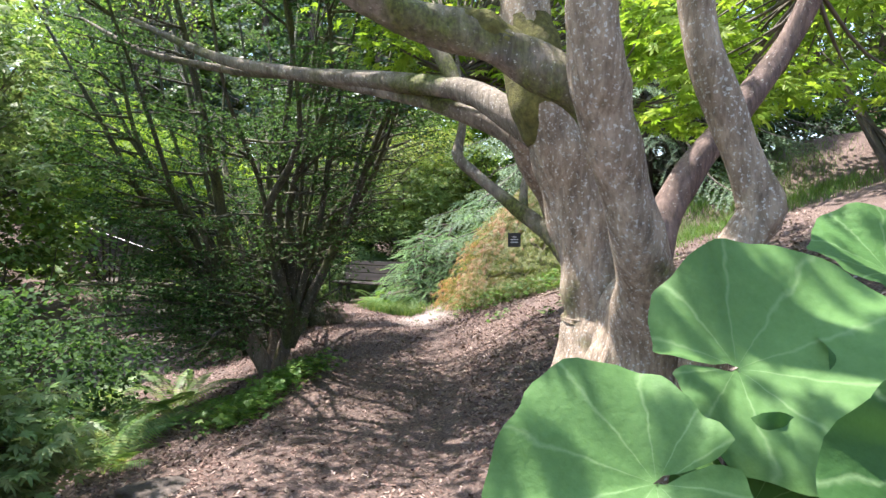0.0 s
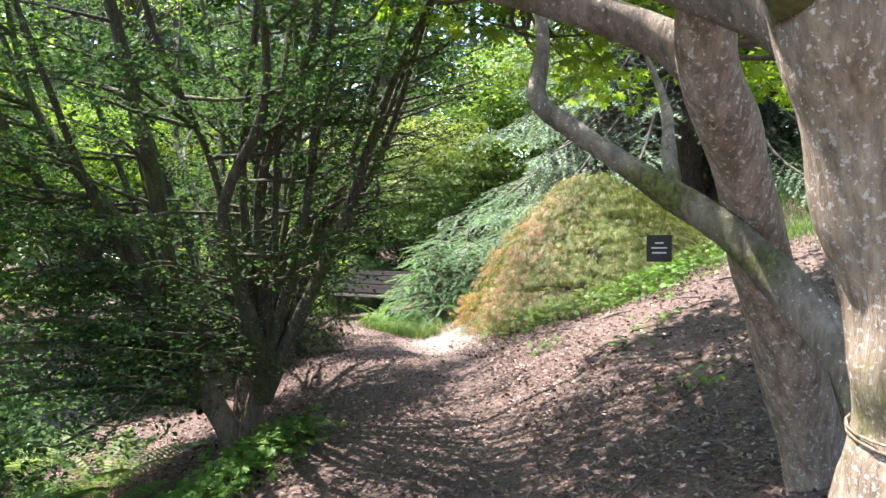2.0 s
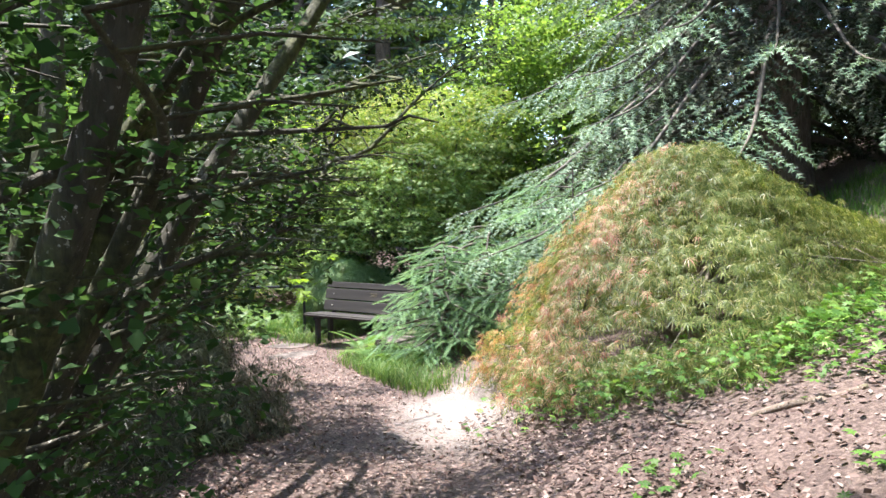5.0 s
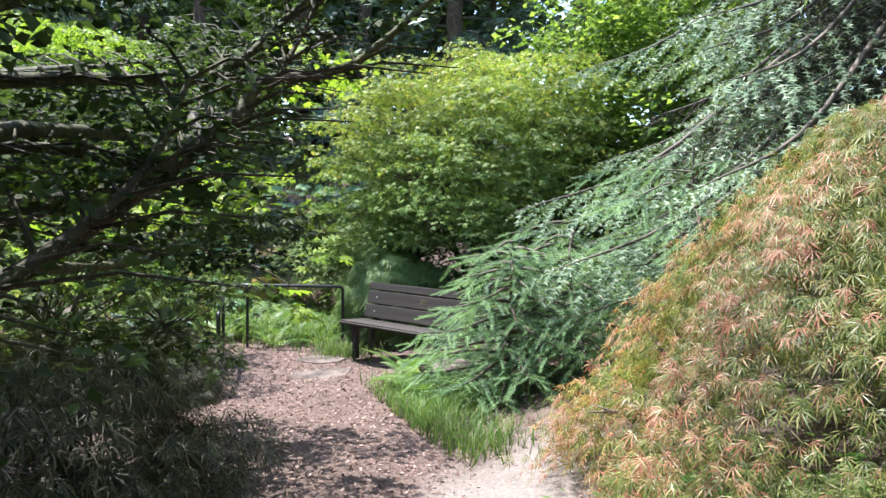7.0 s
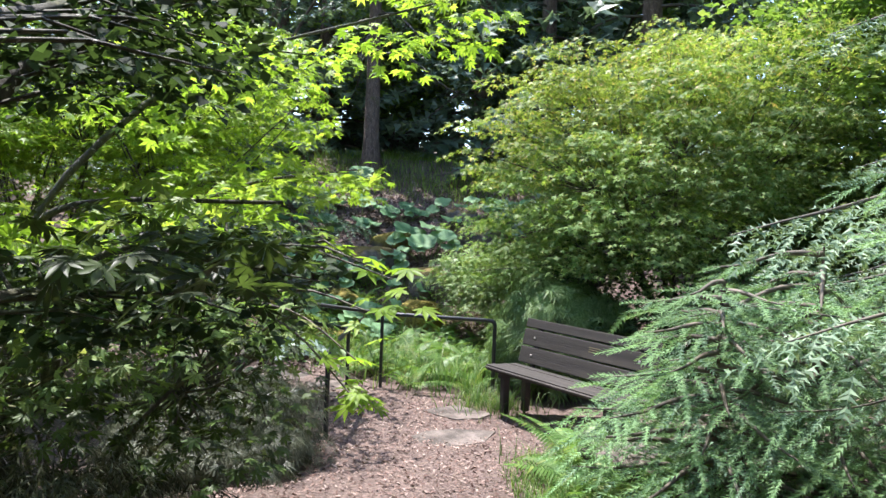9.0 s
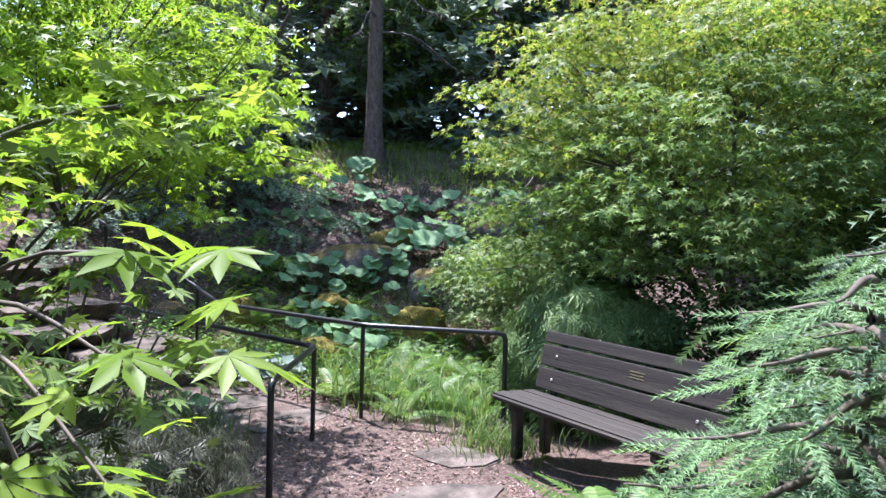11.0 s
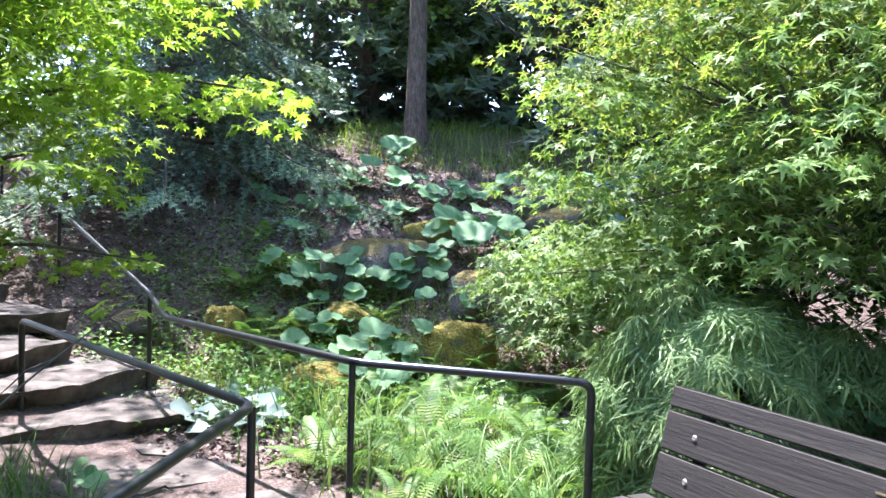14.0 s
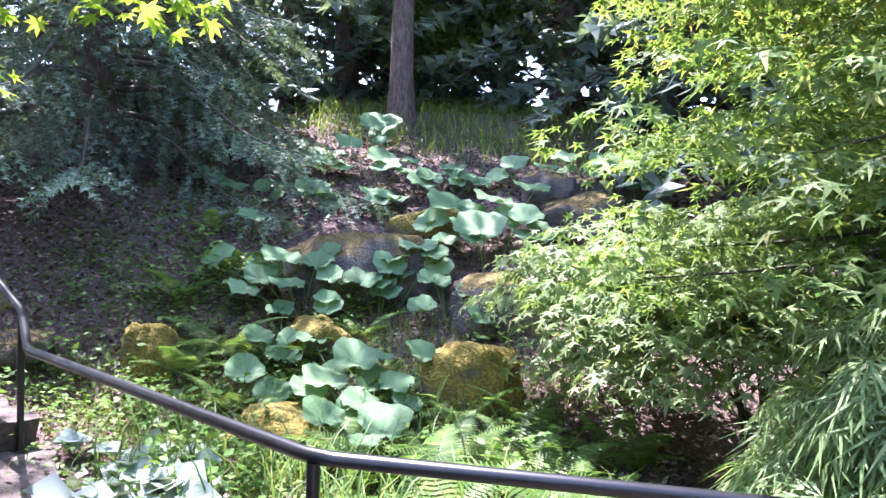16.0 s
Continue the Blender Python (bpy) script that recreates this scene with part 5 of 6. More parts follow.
# dark and bright leaf colours paint shaded and sunlit boughs
shelf_bough(young, [(-3.6, 13.0, 0.5), (-3.0, 12.6, 1.2), (-2.1, 12.0, 1.48), (-1.25, 11.6, 1.5)], 0.22, 26, 16, 0.058, L_MAPLE_SHADE)
shelf_bough(young, [(-3.6, 13.0, 0.6), (-3.2, 12.6, 1.4), (-2.6, 12.3, 1.62), (-1.7, 12.3, 1.65)], 0.25, 24, 16, 0.058, L_MAPLE)
shelf_bough(young, [(-3.6, 13.0, 0.6), (-3.4, 12.2, 1.2), (-3.0, 11.5, 1.45), (-2.2, 11.0, 1.4)], 0.22, 22, 16, 0.058, L_MAPLE_SHADE)


shelf_bough(young, [(-3.9, 13.2, 0.8), (-3.75, 13.0, 1.46), (-3.47, 13.2, 1.97), (-3.16, 13.6, 2.43), (-2.92, 13.9, 2.61), (-2.47, 14.2, 2.79), (-1.99, 14.6, 3.02)], 0.3, 40, 18, 0.06, L_MAPLE)
shelf_bough(young, [(-3.7, 13.1, 0.6), (-3.6, 13.4, 1.3), (-3.1, 13.8, 1.75), (-2.5, 14.2, 1.9)], 0.28, 30, 16, 0.058, L_MAPLE)

shelf_bough(arching, [(-7.4, 15.9, 1.4), (-8.19, 16.41, 1.53), (-7.03, 16.85, 1.83), (-6.11, 17.15, 1.96), (-5.32, 17.48, 2.07), (-4.69, 17.72, 1.99)], 0.22, 44, 24, 0.062, L_MAPLE)
shelf_bough(arching, [(-7.3, 15.95, 0.6), (-7.21, 16.67, 0.38), (-6.68, 16.88, 0.9), (-6.09, 17.11, 1.08), (-5.29, 17.44, 1.01)], 0.16, 22, 20, 0.055, L_MAPLE)
shelf_bough(arching, [(-7.4, 15.9, 1.6), (-8.02, 16.55, 2.33), (-6.68, 17.09, 2.56), (-5.77, 17.38, 2.64), (-4.99, 17.59, 2.56)], 0.22, 40, 24, 0.062, L_MAPLE)


def sprig(root, start, ends, size):
    """A thin shoot with a few large leaves reaching out over the path edge."""
    tw, P, H, N = Soup(), [], [], []
    for e in ends:
        e = np.array(e)
        tw.add(tube(spline([start, (np.array(start) + e) / 2 + [0, 0, 0.08], e], 8), np.linspace(0.008, 0.003, 8), 5))
        for k in range(7):
            P.append(e + rng.normal(0, 0.07, 3) * [1, 1, 0.5])
            a = rng.uniform(0, 6.28)
            H.append((math.cos(a), math.sin(a), -0.3))
            N.append(np.array([0.1, -0.3, 1.0]) + rng.normal(0, 0.25, 3))
    part_mesh("shoot", tw.mesh("shoot", TWIG), root)
    P, H, N = np.array(P), np.array(H), np.array(N)
    part_mesh("foliage", scatter("foliage", MAPLE, P, H, N, size * rng.uniform(0.7, 1.2, len(P)), L_MAPLE), root, kind="stuff")


sprig(young, (-2.5, 13.1, 1.2), [(-1.72, 13.06, 1.38), (-1.66, 12.92, 1.22), (-1.75, 12.97, 1.0), (-1.7, 12.88, 0.85)], 0.10)

def sapling():
    root = thing("sapling", (-4.75, 15.4, float(land(-4.75, 15.4))), "thin bare-stemmed sapling with a few bright leaves", "tree")
    C = []
    for e in ((-5.0, 16.4, 1.9), (-4.4, 16.2, 1.5), (-5.4, 15.9, 1.5), (-4.6, 16.8, 0.9)):
        b = np.array([-4.75, 15.4, float(land(-4.75, 15.4)) - 0.05])
        p = spline([b, b * 0.5 + np.array(e) * 0.5 + np.append(rng.normal(0, 0.16, 2), 0.2), e], 12)
        v, f = tube(p, np.linspace(0.009, 0.003, 12), 6, 0.1)
        part_mesh("stem", mesh_from("stem", v, f, DEAD_TWIG, True), root)
        for u in (6, 8, 10):
            q = p[u] + rng.normal(0, 0.2, 3)
            v, f = tube(np.array([p[u], (p[u] + q) / 2 + [0, 0, 0.03], q]), np.array([0.005, 0.004, 0.002]), 4)
            part_mesh("twig", mesh_from("twig", v, f, DEAD_TWIG), root)
        C.append(e)
    P, H, N = leaf_cloud(np.array(C), 0.2, 0.08, 16, 0.3)
    part_mesh("foliage", scatter("foliage", MAPLE, P, H, N, 0.055 * rng.uniform(0.7, 1.2, len(P)), L_MAPLE), root, kind="stuff")


sapling()

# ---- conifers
# needle colours paint a shaded heart and sunlit outer ends
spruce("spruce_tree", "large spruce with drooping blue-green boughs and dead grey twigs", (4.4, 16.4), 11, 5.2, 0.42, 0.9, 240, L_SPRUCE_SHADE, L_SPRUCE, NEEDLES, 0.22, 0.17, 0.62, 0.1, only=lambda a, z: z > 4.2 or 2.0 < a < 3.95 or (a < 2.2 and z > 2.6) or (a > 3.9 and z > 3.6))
spruce("spruce_tree", "slender spruce with bare reddish trunk above the rockery", (-9.2, 26.8), 13, 2.6, 0.21, 3.0, 40, L_SPRUCE_DARK, None, NEEDLES_FEW, 0.3, 0.2, 0.6, 0.3)
spruce("spruce_tree", "spruce with hanging blue-green boughs on the bank", (-11.3, 22.6), 8.0, 4.2, 0.25, 1.0, 96, L_SPRUCE_DARK, L_SPRUCE, NEEDLES, 0.29, 0.14, 0.5, 0.06)
spruce("spruce_shrub", "young spruce with bright new tips beside the bench", (0.2, 15.85), 1.6, 1.5, 0.03, 0.12, 40, L_SPRUCE_GREEN, L_SPRUCE_TIP, FINGERS, 0.22, 0.12, 0.26, only=lambda a, z: math.cos(a) < 0.45, taper=0.4)
spruce("spruce_shrub", "low young spruce with pale new tips before the bench", (-0.42, 15.25), 1.5, 1.02, 0.02, 0.15, 42, L_SPRUCE_GREEN, L_SPRUCE_TIP, FINGERS, 0.22, 0.11, 0.12, taper=0.5)
spruce("spruce_shrub", "young spruce with bright new tips beside the orange maple", (1.2, 15.0), 2.0, 1.9, 0.03, 0.15, 40, L_SPRUCE_GREEN, L_SPRUCE_TIP, FINGERS, 0.19, 0.11, 0.24, only=lambda a, z: math.cos(a) < 0.55, taper=0.55)

# ---- ferns, grass, butterbur
def fern(x, y, size, n, label="green fern with arching fronds", group="ferns"):
    z = float(land(x, y))
    root = thing("fern", (x, y, z), label, "fern", group)
    for k in range(n):
        a = 2 * math.pi * (k + rng.uniform(0, 0.6)) / n
        ob = new("frond", FROND_MESH[k % len(FROND_MESH)])
        ob.parent = root
        s = size * 1.15 * rng.uniform(0.75, 1.2)
        ob.matrix_basis = pose(0, 0, 0.0, rng.uniform(5, 38), rng.uniform(-12, 12), math.degrees(a)) @ Matrix.Diagonal((s, s, s, 1))


FROND_MESH = [mesh_from("frond", FERN[0] * [w, 1, h], FERN[1], L_FERN) for w, h in ((1.0, 1.0), (0.85, 1.15), (1.1, 0.8))]


def round_leaf_mesh(seed, mat):
    """A round leaf with overlapping basal lobes and an open heart, one unit wide; the slit points along +y."""
    r = np.random.default_rng(seed)
    n, rings = 63, 9
    v, f = [(0, -0.012, -0.01)], []
    ph = r.uniform(0, 6, 4)
    for k in range(1, rings + 1):
        u = k / rings
        gap = 0.75 * math.exp(-(u / 0.17) ** 2) + 0.03 + 0.5 * max(0, u - 0.72)
        for i in range(n):
            a = gap + (2 * math.pi - 2 * gap) * i / (n - 1)
            rad = 0.5 * u * (0.52 + 0.63 * (1 - math.cos(a)) / 2) * (1 + u * (0.045 * math.sin(3 * a + ph[0]) + 0.03 * math.sin(7 * a + ph[1]) + 0.014 * math.sin(17 * a + ph[3])))
            rib = 1 - abs(math.cos(a * 4.5))
            z = 0.13 * u ** 1.3 - 0.05 * u ** 4 - 0.014 * u * rib ** 2 + 0.05 * u * u * math.sin(3 * a + ph[2]) + 0.022 * u ** 3 * math.sin(8 * a + ph[1]) + 0.02 * (i / n - 0.5) * u
            v.append((-rad * math.sin(a), rad * math.cos(a), z))
    for i in range(n - 1):
        f.append((0, 1 + i, 2 + i))
        for k in range(rings - 1):
            a, b = 1 + k * n, 1 + (k + 1) * n
            f.append((a + i, b + i, b + i + 1, a + i + 1))
    me = bpy.data.meshes.new("leaf")
    me.from_pydata(v, [], f)
    me.polygons.foreach_set("use_smooth", [True] * len(me.polygons))
    me.materials.append(mat)
    me.update()
    return me


def round_leaf_material(name, stops):
    m = leaf_mat(name, stops, 0.28, 0.6, 0.85, "object")
    t = m.node_tree
    p = t.nodes["Principled BSDF"]
    tc = t.nodes.new("ShaderNodeTexCoord")
    sep = t.nodes.new("ShaderNodeSeparateXYZ")
    t.links.new(tc.outputs["Object"], sep.inputs[0])
    ang = t.nodes.new("ShaderNodeMath")
    ang.operation = "ARCTAN2"
    t.links.new(sep.outputs[0], ang.inputs[0])
    t.links.new(sep.outputs[1], ang.inputs[1])
    wob = noise_node(t, 7, 3)
    add = t.nodes.new("ShaderNodeMath")
    add.operation = "MULTIPLY_ADD"
    add.inputs[1].default_value = 0.28
    t.links.new(wob.outputs[0], add.inputs[0])
    t.links.new(ang.outputs[0], add.inputs[2])
    saw = t.nodes.new("ShaderNodeMath")
    saw.operation = "PINGPONG"
    saw.inputs[1].default_value = 0.32
    t.links.new(add.outputs[0], saw.inputs[0])
    vein = ramp(t, saw.outputs[0], [(0.0, (1, 1, 1)), (0.035, (0, 0, 0))])
    old = p.inputs["Base Color"].links[0].from_socket
    fine = noise_node(t, 16, 6, 0.7)
    tone = ramp(t, fine.outputs[0], [(0.3, (0.72, 0.78, 0.72)), (0.7, (1.12, 1.08, 1.1))])
    col = mix(t, 1.0, old, tone.outputs[0], "MULTIPLY")
    half = t.nodes.new("ShaderNodeMath")
    half.operation = "MULTIPLY"
    half.inputs[1].default_value = 0.5
    t.links.new(vein.outputs[0], half.inputs[0])
    t.links.new(mix(t, half.outputs[0], col, (0.30, 0.44, 0.20)), p.inputs["Base Color"])
    n = noise_node(t, 14, 5)
    bump(t, n.outputs[0], 0.35, 0.02, p)
    return m


L_ROUND = round_leaf_material("butterbur leaf", [(0.0, (0.055, 0.135, 0.037)), (0.6, (0.08, 0.18, 0.052)), (1.0, (0.13, 0.25, 0.085))])
L_ROUND_PALE = round_leaf_material("pale butterbur leaf", [(0.0, (0.10, 0.20, 0.09)), (0.6, (0.17, 0.30, 0.15)), (1.0, (0.26, 0.40, 0.20))])
L_STALK = plain_mat("pale green stalk", [(0.3, (0.12, 0.20, 0.06)), (0.7, (0.20, 0.30, 0.10))])
ROUND = [round_leaf_mesh(s, L_ROUND) for s in range(5)]
ROUND_PALE = [round_leaf_mesh(s, L_ROUND_PALE) for s in range(5, 10)]


def butterbur(x, y, leaves, label="butterbur with large round green leaves on stalks", group="butterbur clumps"):
    """leaves: rows of x, y, z of the leaf's heart, width, tilt, turn."""
    z0 = float(land(x, y))
    root = thing("butterbur", (x, y, z0), label, "plant", group)
    for k, (lx, ly, lz, w, tilt, turn, *spin) in enumerate(leaves):
        ob = new("leaf", (ROUND_PALE if group else ROUND)[k % 5])
        ob.parent = root
        ob.matrix_basis = Matrix.Translation((-x, -y, -z0)) @ pose(lx, ly, lz, tilt, 0, turn) @ pose(0, 0, 0, 0, 0, spin[0] if spin else 0) @ Matrix.Diagonal((w, w, w, 1))
        foot = np.array([x + (lx - x) * 0.35, y + (ly - y) * 0.35, 0])
        foot[2] = land(foot[0], foot[1]) - 0.03
        pts = spline([foot, (foot * 0.5 + np.array([lx, ly, lz]) * 0.5) + [0, 0, 0.05], (lx, ly, lz - 0.005)], 8) - [x, y, z0]
        v, f = tube(pts, np.linspace(0.006, 0.004, 8) * (0.7 + w), 5)
        st = new("stalk", mesh_from("stalk", v, f, L_STALK, True))
        st.parent = root


butterbur(1.25, 2.05, [(0.97, 2.34, 1.11, 1.02, -48, 176, -80), (0.60, 1.98, 0.86, 0.84, -50, 168, 105), (0.92, 2.10, 0.74, 0.86, -52, 180, -150), (1.27, 1.70, 0.98, 0.90, -60, 196, 150), (1.72, 2.75, 1.40, 0.60, -35, 180, 10), (1.45, 2.3, 1.0, 0.66, -40, 200, -40)],
          "butterbur with very large bright green leaves beside the path", "")


def butterbur_at(x, y, leaves, width, group="butterbur clumps"):
    rows = []
    for lx, ly, lz in leaves:
        rows.append((lx, ly, max(lz, float(land(lx, ly)) + 0.15), width * rng.uniform(0.8, 1.2), rng.uniform(-42, -14), rng.uniform(150, 230) + 28))
        for k in range(3):
            qx, qy = lx + rng.normal(0, 0.24), ly + rng.normal(0, 0.24)
            rows.append((qx, qy, float(land(qx, qy)) + max(0.15, (lz - float(land(lx, ly))) * rng.uniform(0.6, 1.0)), width * rng.uniform(0.6, 1.05), rng.uniform(-45, -10), rng.uniform(140, 240) + 28))
    butterbur(x, y, rows, group=group)


butterbur_at(-7.15, 21.6, [(-7.31, 21.55, 0.79), (-7.02, 21.67, 0.75), (-7.38, 21.32, 0.62)], 0.40)
butterbur_at(-6.5, 21.95, [(-6.58, 21.78, 0.61), (-6.46, 22.06, 0.82), (-6.25, 22.23, 0.93)], 0.40)
butterbur_at(-5.8, 22.05, [(-5.92, 21.96, 0.64), (-5.54, 22.0, 0.54)], 0.36)
butterbur_at(-6.0, 23.35, [(-6.39, 23.22, 1.34), (-6.0, 23.53, 1.42), (-5.96, 23.03, 1.11), (-5.64, 23.46, 1.24)], 0.55)
butterbur_at(-8.3, 24.7, [(-8.59, 25.01, 2.55), (-7.96, 24.32, 1.98), (-8.7, 25.4, 2.5)], 0.55)
butterbur_at(-5.45, 25.1, [(-5.72, 25.02, 2.02), (-5.18, 25.18, 1.99)], 0.5)
butterbur_at(-5.75, 20.55, [(-5.92, 20.73, 0.12), (-6.0, 20.49, -0.01), (-5.34, 20.21, -0.15), (-5.68, 20.45, -0.12)], 0.34)
butterbur_at(-6.7, 20.74, [(-6.85, 20.73, 0.2), (-6.57, 20.74, 0.07)], 0.34)
butterbur_at(-8.9, 23.0, [(-9.0, 23.0, 1.3), (-8.4, 22.9, 1.25)], 0.45)
butterbur_at(-7.9, 23.5, [(-8.0, 23.4, 1.45), (-7.6, 23.6, 1.4)], 0.42)
butterbur_at(-7.2, 24.4, [(-7.3, 24.4, 1.75), (-6.9, 24.6, 1.75)], 0.42)
butterbur_at(-9.4, 24.8, [(-9.4, 24.8, 2.0), (-9.0, 24.5, 1.9)], 0.45)
butterbur_at(-5.5, 17.25, [(-5.5, 17.25, -0.3)], 0.16)
butterbur_at(-4.7, 24.9, [(-4.9, 24.7, 1.9), (-4.5, 25.0, 1.95)], 0.5)

for x, y, s, n in ((-3.9, 18.6, 0.55, 9), (-3.5, 18.9, 0.6, 9), (-4.4, 18.8, 0.5, 8), (-3.2, 18.3, 0.45, 7), (-4.8, 18.5, 0.5, 8), (-4.6, 19.5, 0.6, 9), (-3.8, 19.7, 0.6, 9), (-5.2, 19.9, 0.5, 8), (-3.0, 19.3, 0.6, 8), (-2.9, 18.0 + 0.75, 0.5, 7),
                   (-1.75, 18.6, 0.7, 7), (-1.35, 16.05, 0.6, 9), (-1.2, 15.4, 0.5, 8), (-0.6, 15.1, 0.45, 8), (-7.23, 20.74, 0.5, 8), (-6.9, 20.86, 0.5, 8), (-5.24, 20.05, 0.5, 8), (-5.09, 21.0, 0.45, 8), (-4.6, 20.6, 0.5, 8), (-4.0, 21.0, 0.5, 8), (-4.1, 22.0, 0.5, 8), (-3.9, 18.1, 0.4, 7),
                   (-2.9, 6.4, 0.6, 9), (-3.2, 7.2, 0.7, 9), (-2.7, 5.6, 0.55, 8), (-3.0, 8.0, 0.7, 9), (-3.4, 6.8, 0.7, 9), (-2.6, 7.0, 0.45, 7), (-4.6, 9.5, 0.8, 9), (-4.2, 7.3, 0.7, 9), (-3.8, 6.0, 0.6, 8), (-5.0, 8.2, 0.8, 9), (-3.4, 4.9, 0.55, 8), (-9.0, 17.0, 0.7, 9), (-10.2, 17.8, 0.7, 9)):
    fern(x, y, s, n)


def grass(name, label, spots, per, size, mat=L_GRASS, spread=0.3, category="grass"):
    P = []
    for x, y in spots:
        q = np.stack([x + rng.normal(0, spread, per), y + rng.normal(0, spread, per)], 1)
        P.append(q)
    P = np.vstack(P)
    P = np.column_stack([P, land(P[:, 0], P[:, 1]) - 0.01])
    P = P[off_walkway(P, 0.45)]
    a = rng.uniform(0, 6.28, len(P))
    H = np.stack([np.cos(a), np.sin(a), np.zeros(len(P))], 1)
    ob = new(name, scatter(name, BLADE, P, H, np.array([0, 0, 1.0]) + rng.normal(0, 0.2, (len(P), 3)), size * rng.uniform(0.5, 1.3, len(P)), mat))
    return tagged(ob, label, category, kind="stuff")


grass("long_grass", "long arching grass behind the handrail", [(-3.4, 18.7), (-3.2, 18.5), (-3.9, 18.4), (-4.6, 18.7), (-5.0, 19.2), (-4.2, 19.6), (-5.2, 20.4), (-5.7, 19.6), (-6.3, 19.4)], 120, 0.48)
grass("long_grass", "dark arching grass tufts beside the steps", [(-5.6, 16.7), (-5.0, 16.6), (-4.9, 16.2), (-6.2, 16.9), (-5.5, 16.1)], 170, 0.42, spread=0.22)
grass("verge_grass", "bright fine grass on the verge by the bench", [(-1.25, 14.6), (-1.0, 14.2), (-1.4, 15.2), (-0.6, 13.7), (-1.5, 15.8), (-0.9, 14.8), (-2.75, 17.8)], 520, 0.26, spread=0.22)
grass("verge_grass", "short sunlit lawn on the upper slope", [(x, y) for x in (3.2, 4.0, 4.8, 5.6, 6.4) for y in (11.4, 12.2, 13.0, 14.0, 15.0)], 800, 0.2, mat=L_HERB, spread=0.5)
fern_spots = [(-7.3, 20.35, 0.42, 8), (-6.75, 20.3, 0.4, 7), (-5.65, 20.95, 0.42, 8), (-6.25, 20.45, 0.4, 7), (-4.75, 21.15, 0.45, 8), (-8.0, 21.0, 0.42, 7), (-8.6, 21.9, 0.4, 7), (-1.55, 18.9, 0.55, 8), (-4.4, 19.2, 0.5, 8), (-3.6, 19.3, 0.55, 8), (-4.9, 20.3, 0.5, 8), (-5.6, 20.0, 0.45, 7), (-4.3, 20.3, 0.5, 8), (-3.9, 20.0, 0.5, 8), (-6.4, 21.5, 0.4, 7), (-7.9, 21.6, 0.45, 7), (-0.75, 15.9, 0.6, 9), (-1.0, 15.1, 0.5, 8), (-1.5, 16.1, 0.65, 8), (-0.3, 18.0, 0.6, 8), (0.3, 17.4, 0.6, 8), (-2.9, 19.6, 0.5, 7)]
for spot in fern_spots:
    fern(*spot)
grass("long_grass", "sunlit grass and weeds on the crest behind the rockery", [(x, y) for x in (-10.5, -9.7, -8.9, -8.1, -7.3, -6.5, -5.7) for y in (26.3, 27.2, 28.2)], 150, 0.4, mat=L_FAR, spread=0.4)
grass("moss_turf", "yellow-green fine moss and turf in the rockery", [(-5.0, 20.9), (-5.7, 21.2), (-6.3, 20.9), (-5.8, 21.6), (-4.7, 21.6), (-6.9, 20.1), (-6.7, 20.5), (-5.7, 20.7), (-6.0, 20.1), (-7.3, 19.8), (-5.3, 19.6), (-6.4, 19.9), (-4.8, 20.4), (-6.9, 21.3)], 520, 0.2, mat=L_MOSS_TURF, spread=0.4)


def herbs(name, label, spots, per, spread, size, mat=L_HERB, height=0.12, tmpl=MAPLE):
    P = []
    for x, y in spots:
        q = np.stack([x + rng.normal(0, spread, per), y + rng.normal(0, spread, per)], 1)
        P.append(q)
    P = np.vstack(P)
    P = np.column_stack([P, land(P[:, 0], P[:, 1]) + rng.uniform(0.02, height, len(P))])
    a = rng.uniform(0, 6.28, len(P))
    H = np.stack([np.cos(a), np.sin(a), rng.normal(0.1, 0.3, len(P))], 1)
    ob = new(name, scatter(name, tmpl, P, H, np.array([0, 0, 1.0]) + rng.normal(0, 0.35, (len(P), 3)), size * rng.uniform(0.5, 1.3, len(P)), mat))
    return tagged(ob, label, "ground cover", kind="stuff")


herbs("ground_cover", "low bright green herbs at the foot of the tree", [(-1.85, 6.2), (-1.75, 6.6), (-1.6, 7.0), (-1.45, 7.4), (-1.9, 6.5)], 330, 0.17, 0.05, height=0.2)
herbs("ground_cover", "small green weeds scattered in leaf litter", [(0.8, 9.6), (1.3, 8.6), (1.7, 9.1), (2.2, 8.0), (0.6, 3.2), (0.5, 2.6), (2.9, 9.4), (1.4, 7.0), (2.0, 9.9)], 26, 0.12, 0.05, height=0.1)
herbs("ground_cover", "green creeping plants under the orange maple", [(1.0, 11.0), (1.6, 10.9), (2.2, 10.9), (2.8, 11.1), (1.9, 10.6), (0.6, 11.3)], 380, 0.3, 0.045, height=0.3)
herbs("ground_cover", "green creeping plants in the rockery", [(-8.8, 21.6), (-9.4, 22.0), (-7.9, 21.3), (-7.4, 19.9), (-6.8, 19.8), (-6.2, 19.1), (-5.6, 19.6), (-7.0, 20.9), (-4.9, 19.1), (-8.3, 19.9), (-9.07, 20.9), (-8.1, 21.0), (-6.2, 20.7), (-7.6, 19.4), (-5.3, 20.6), (-4.6, 19.9), (-4.3, 20.9), (-5.6, 21.0), (-6.6, 21.2), (-7.6, 20.6), (-8.6, 20.6)], 430, 0.38, 0.055, height=0.16, tmpl=OVAL)
herbs("ground_cover", "taller leafy weeds among the rockery ferns", [(rng.uniform(-8.4, -4.2), rng.uniform(19.0, 21.8)) for k in range(34)], 60, 0.10, 0.075, height=0.34, tmpl=OVAL)
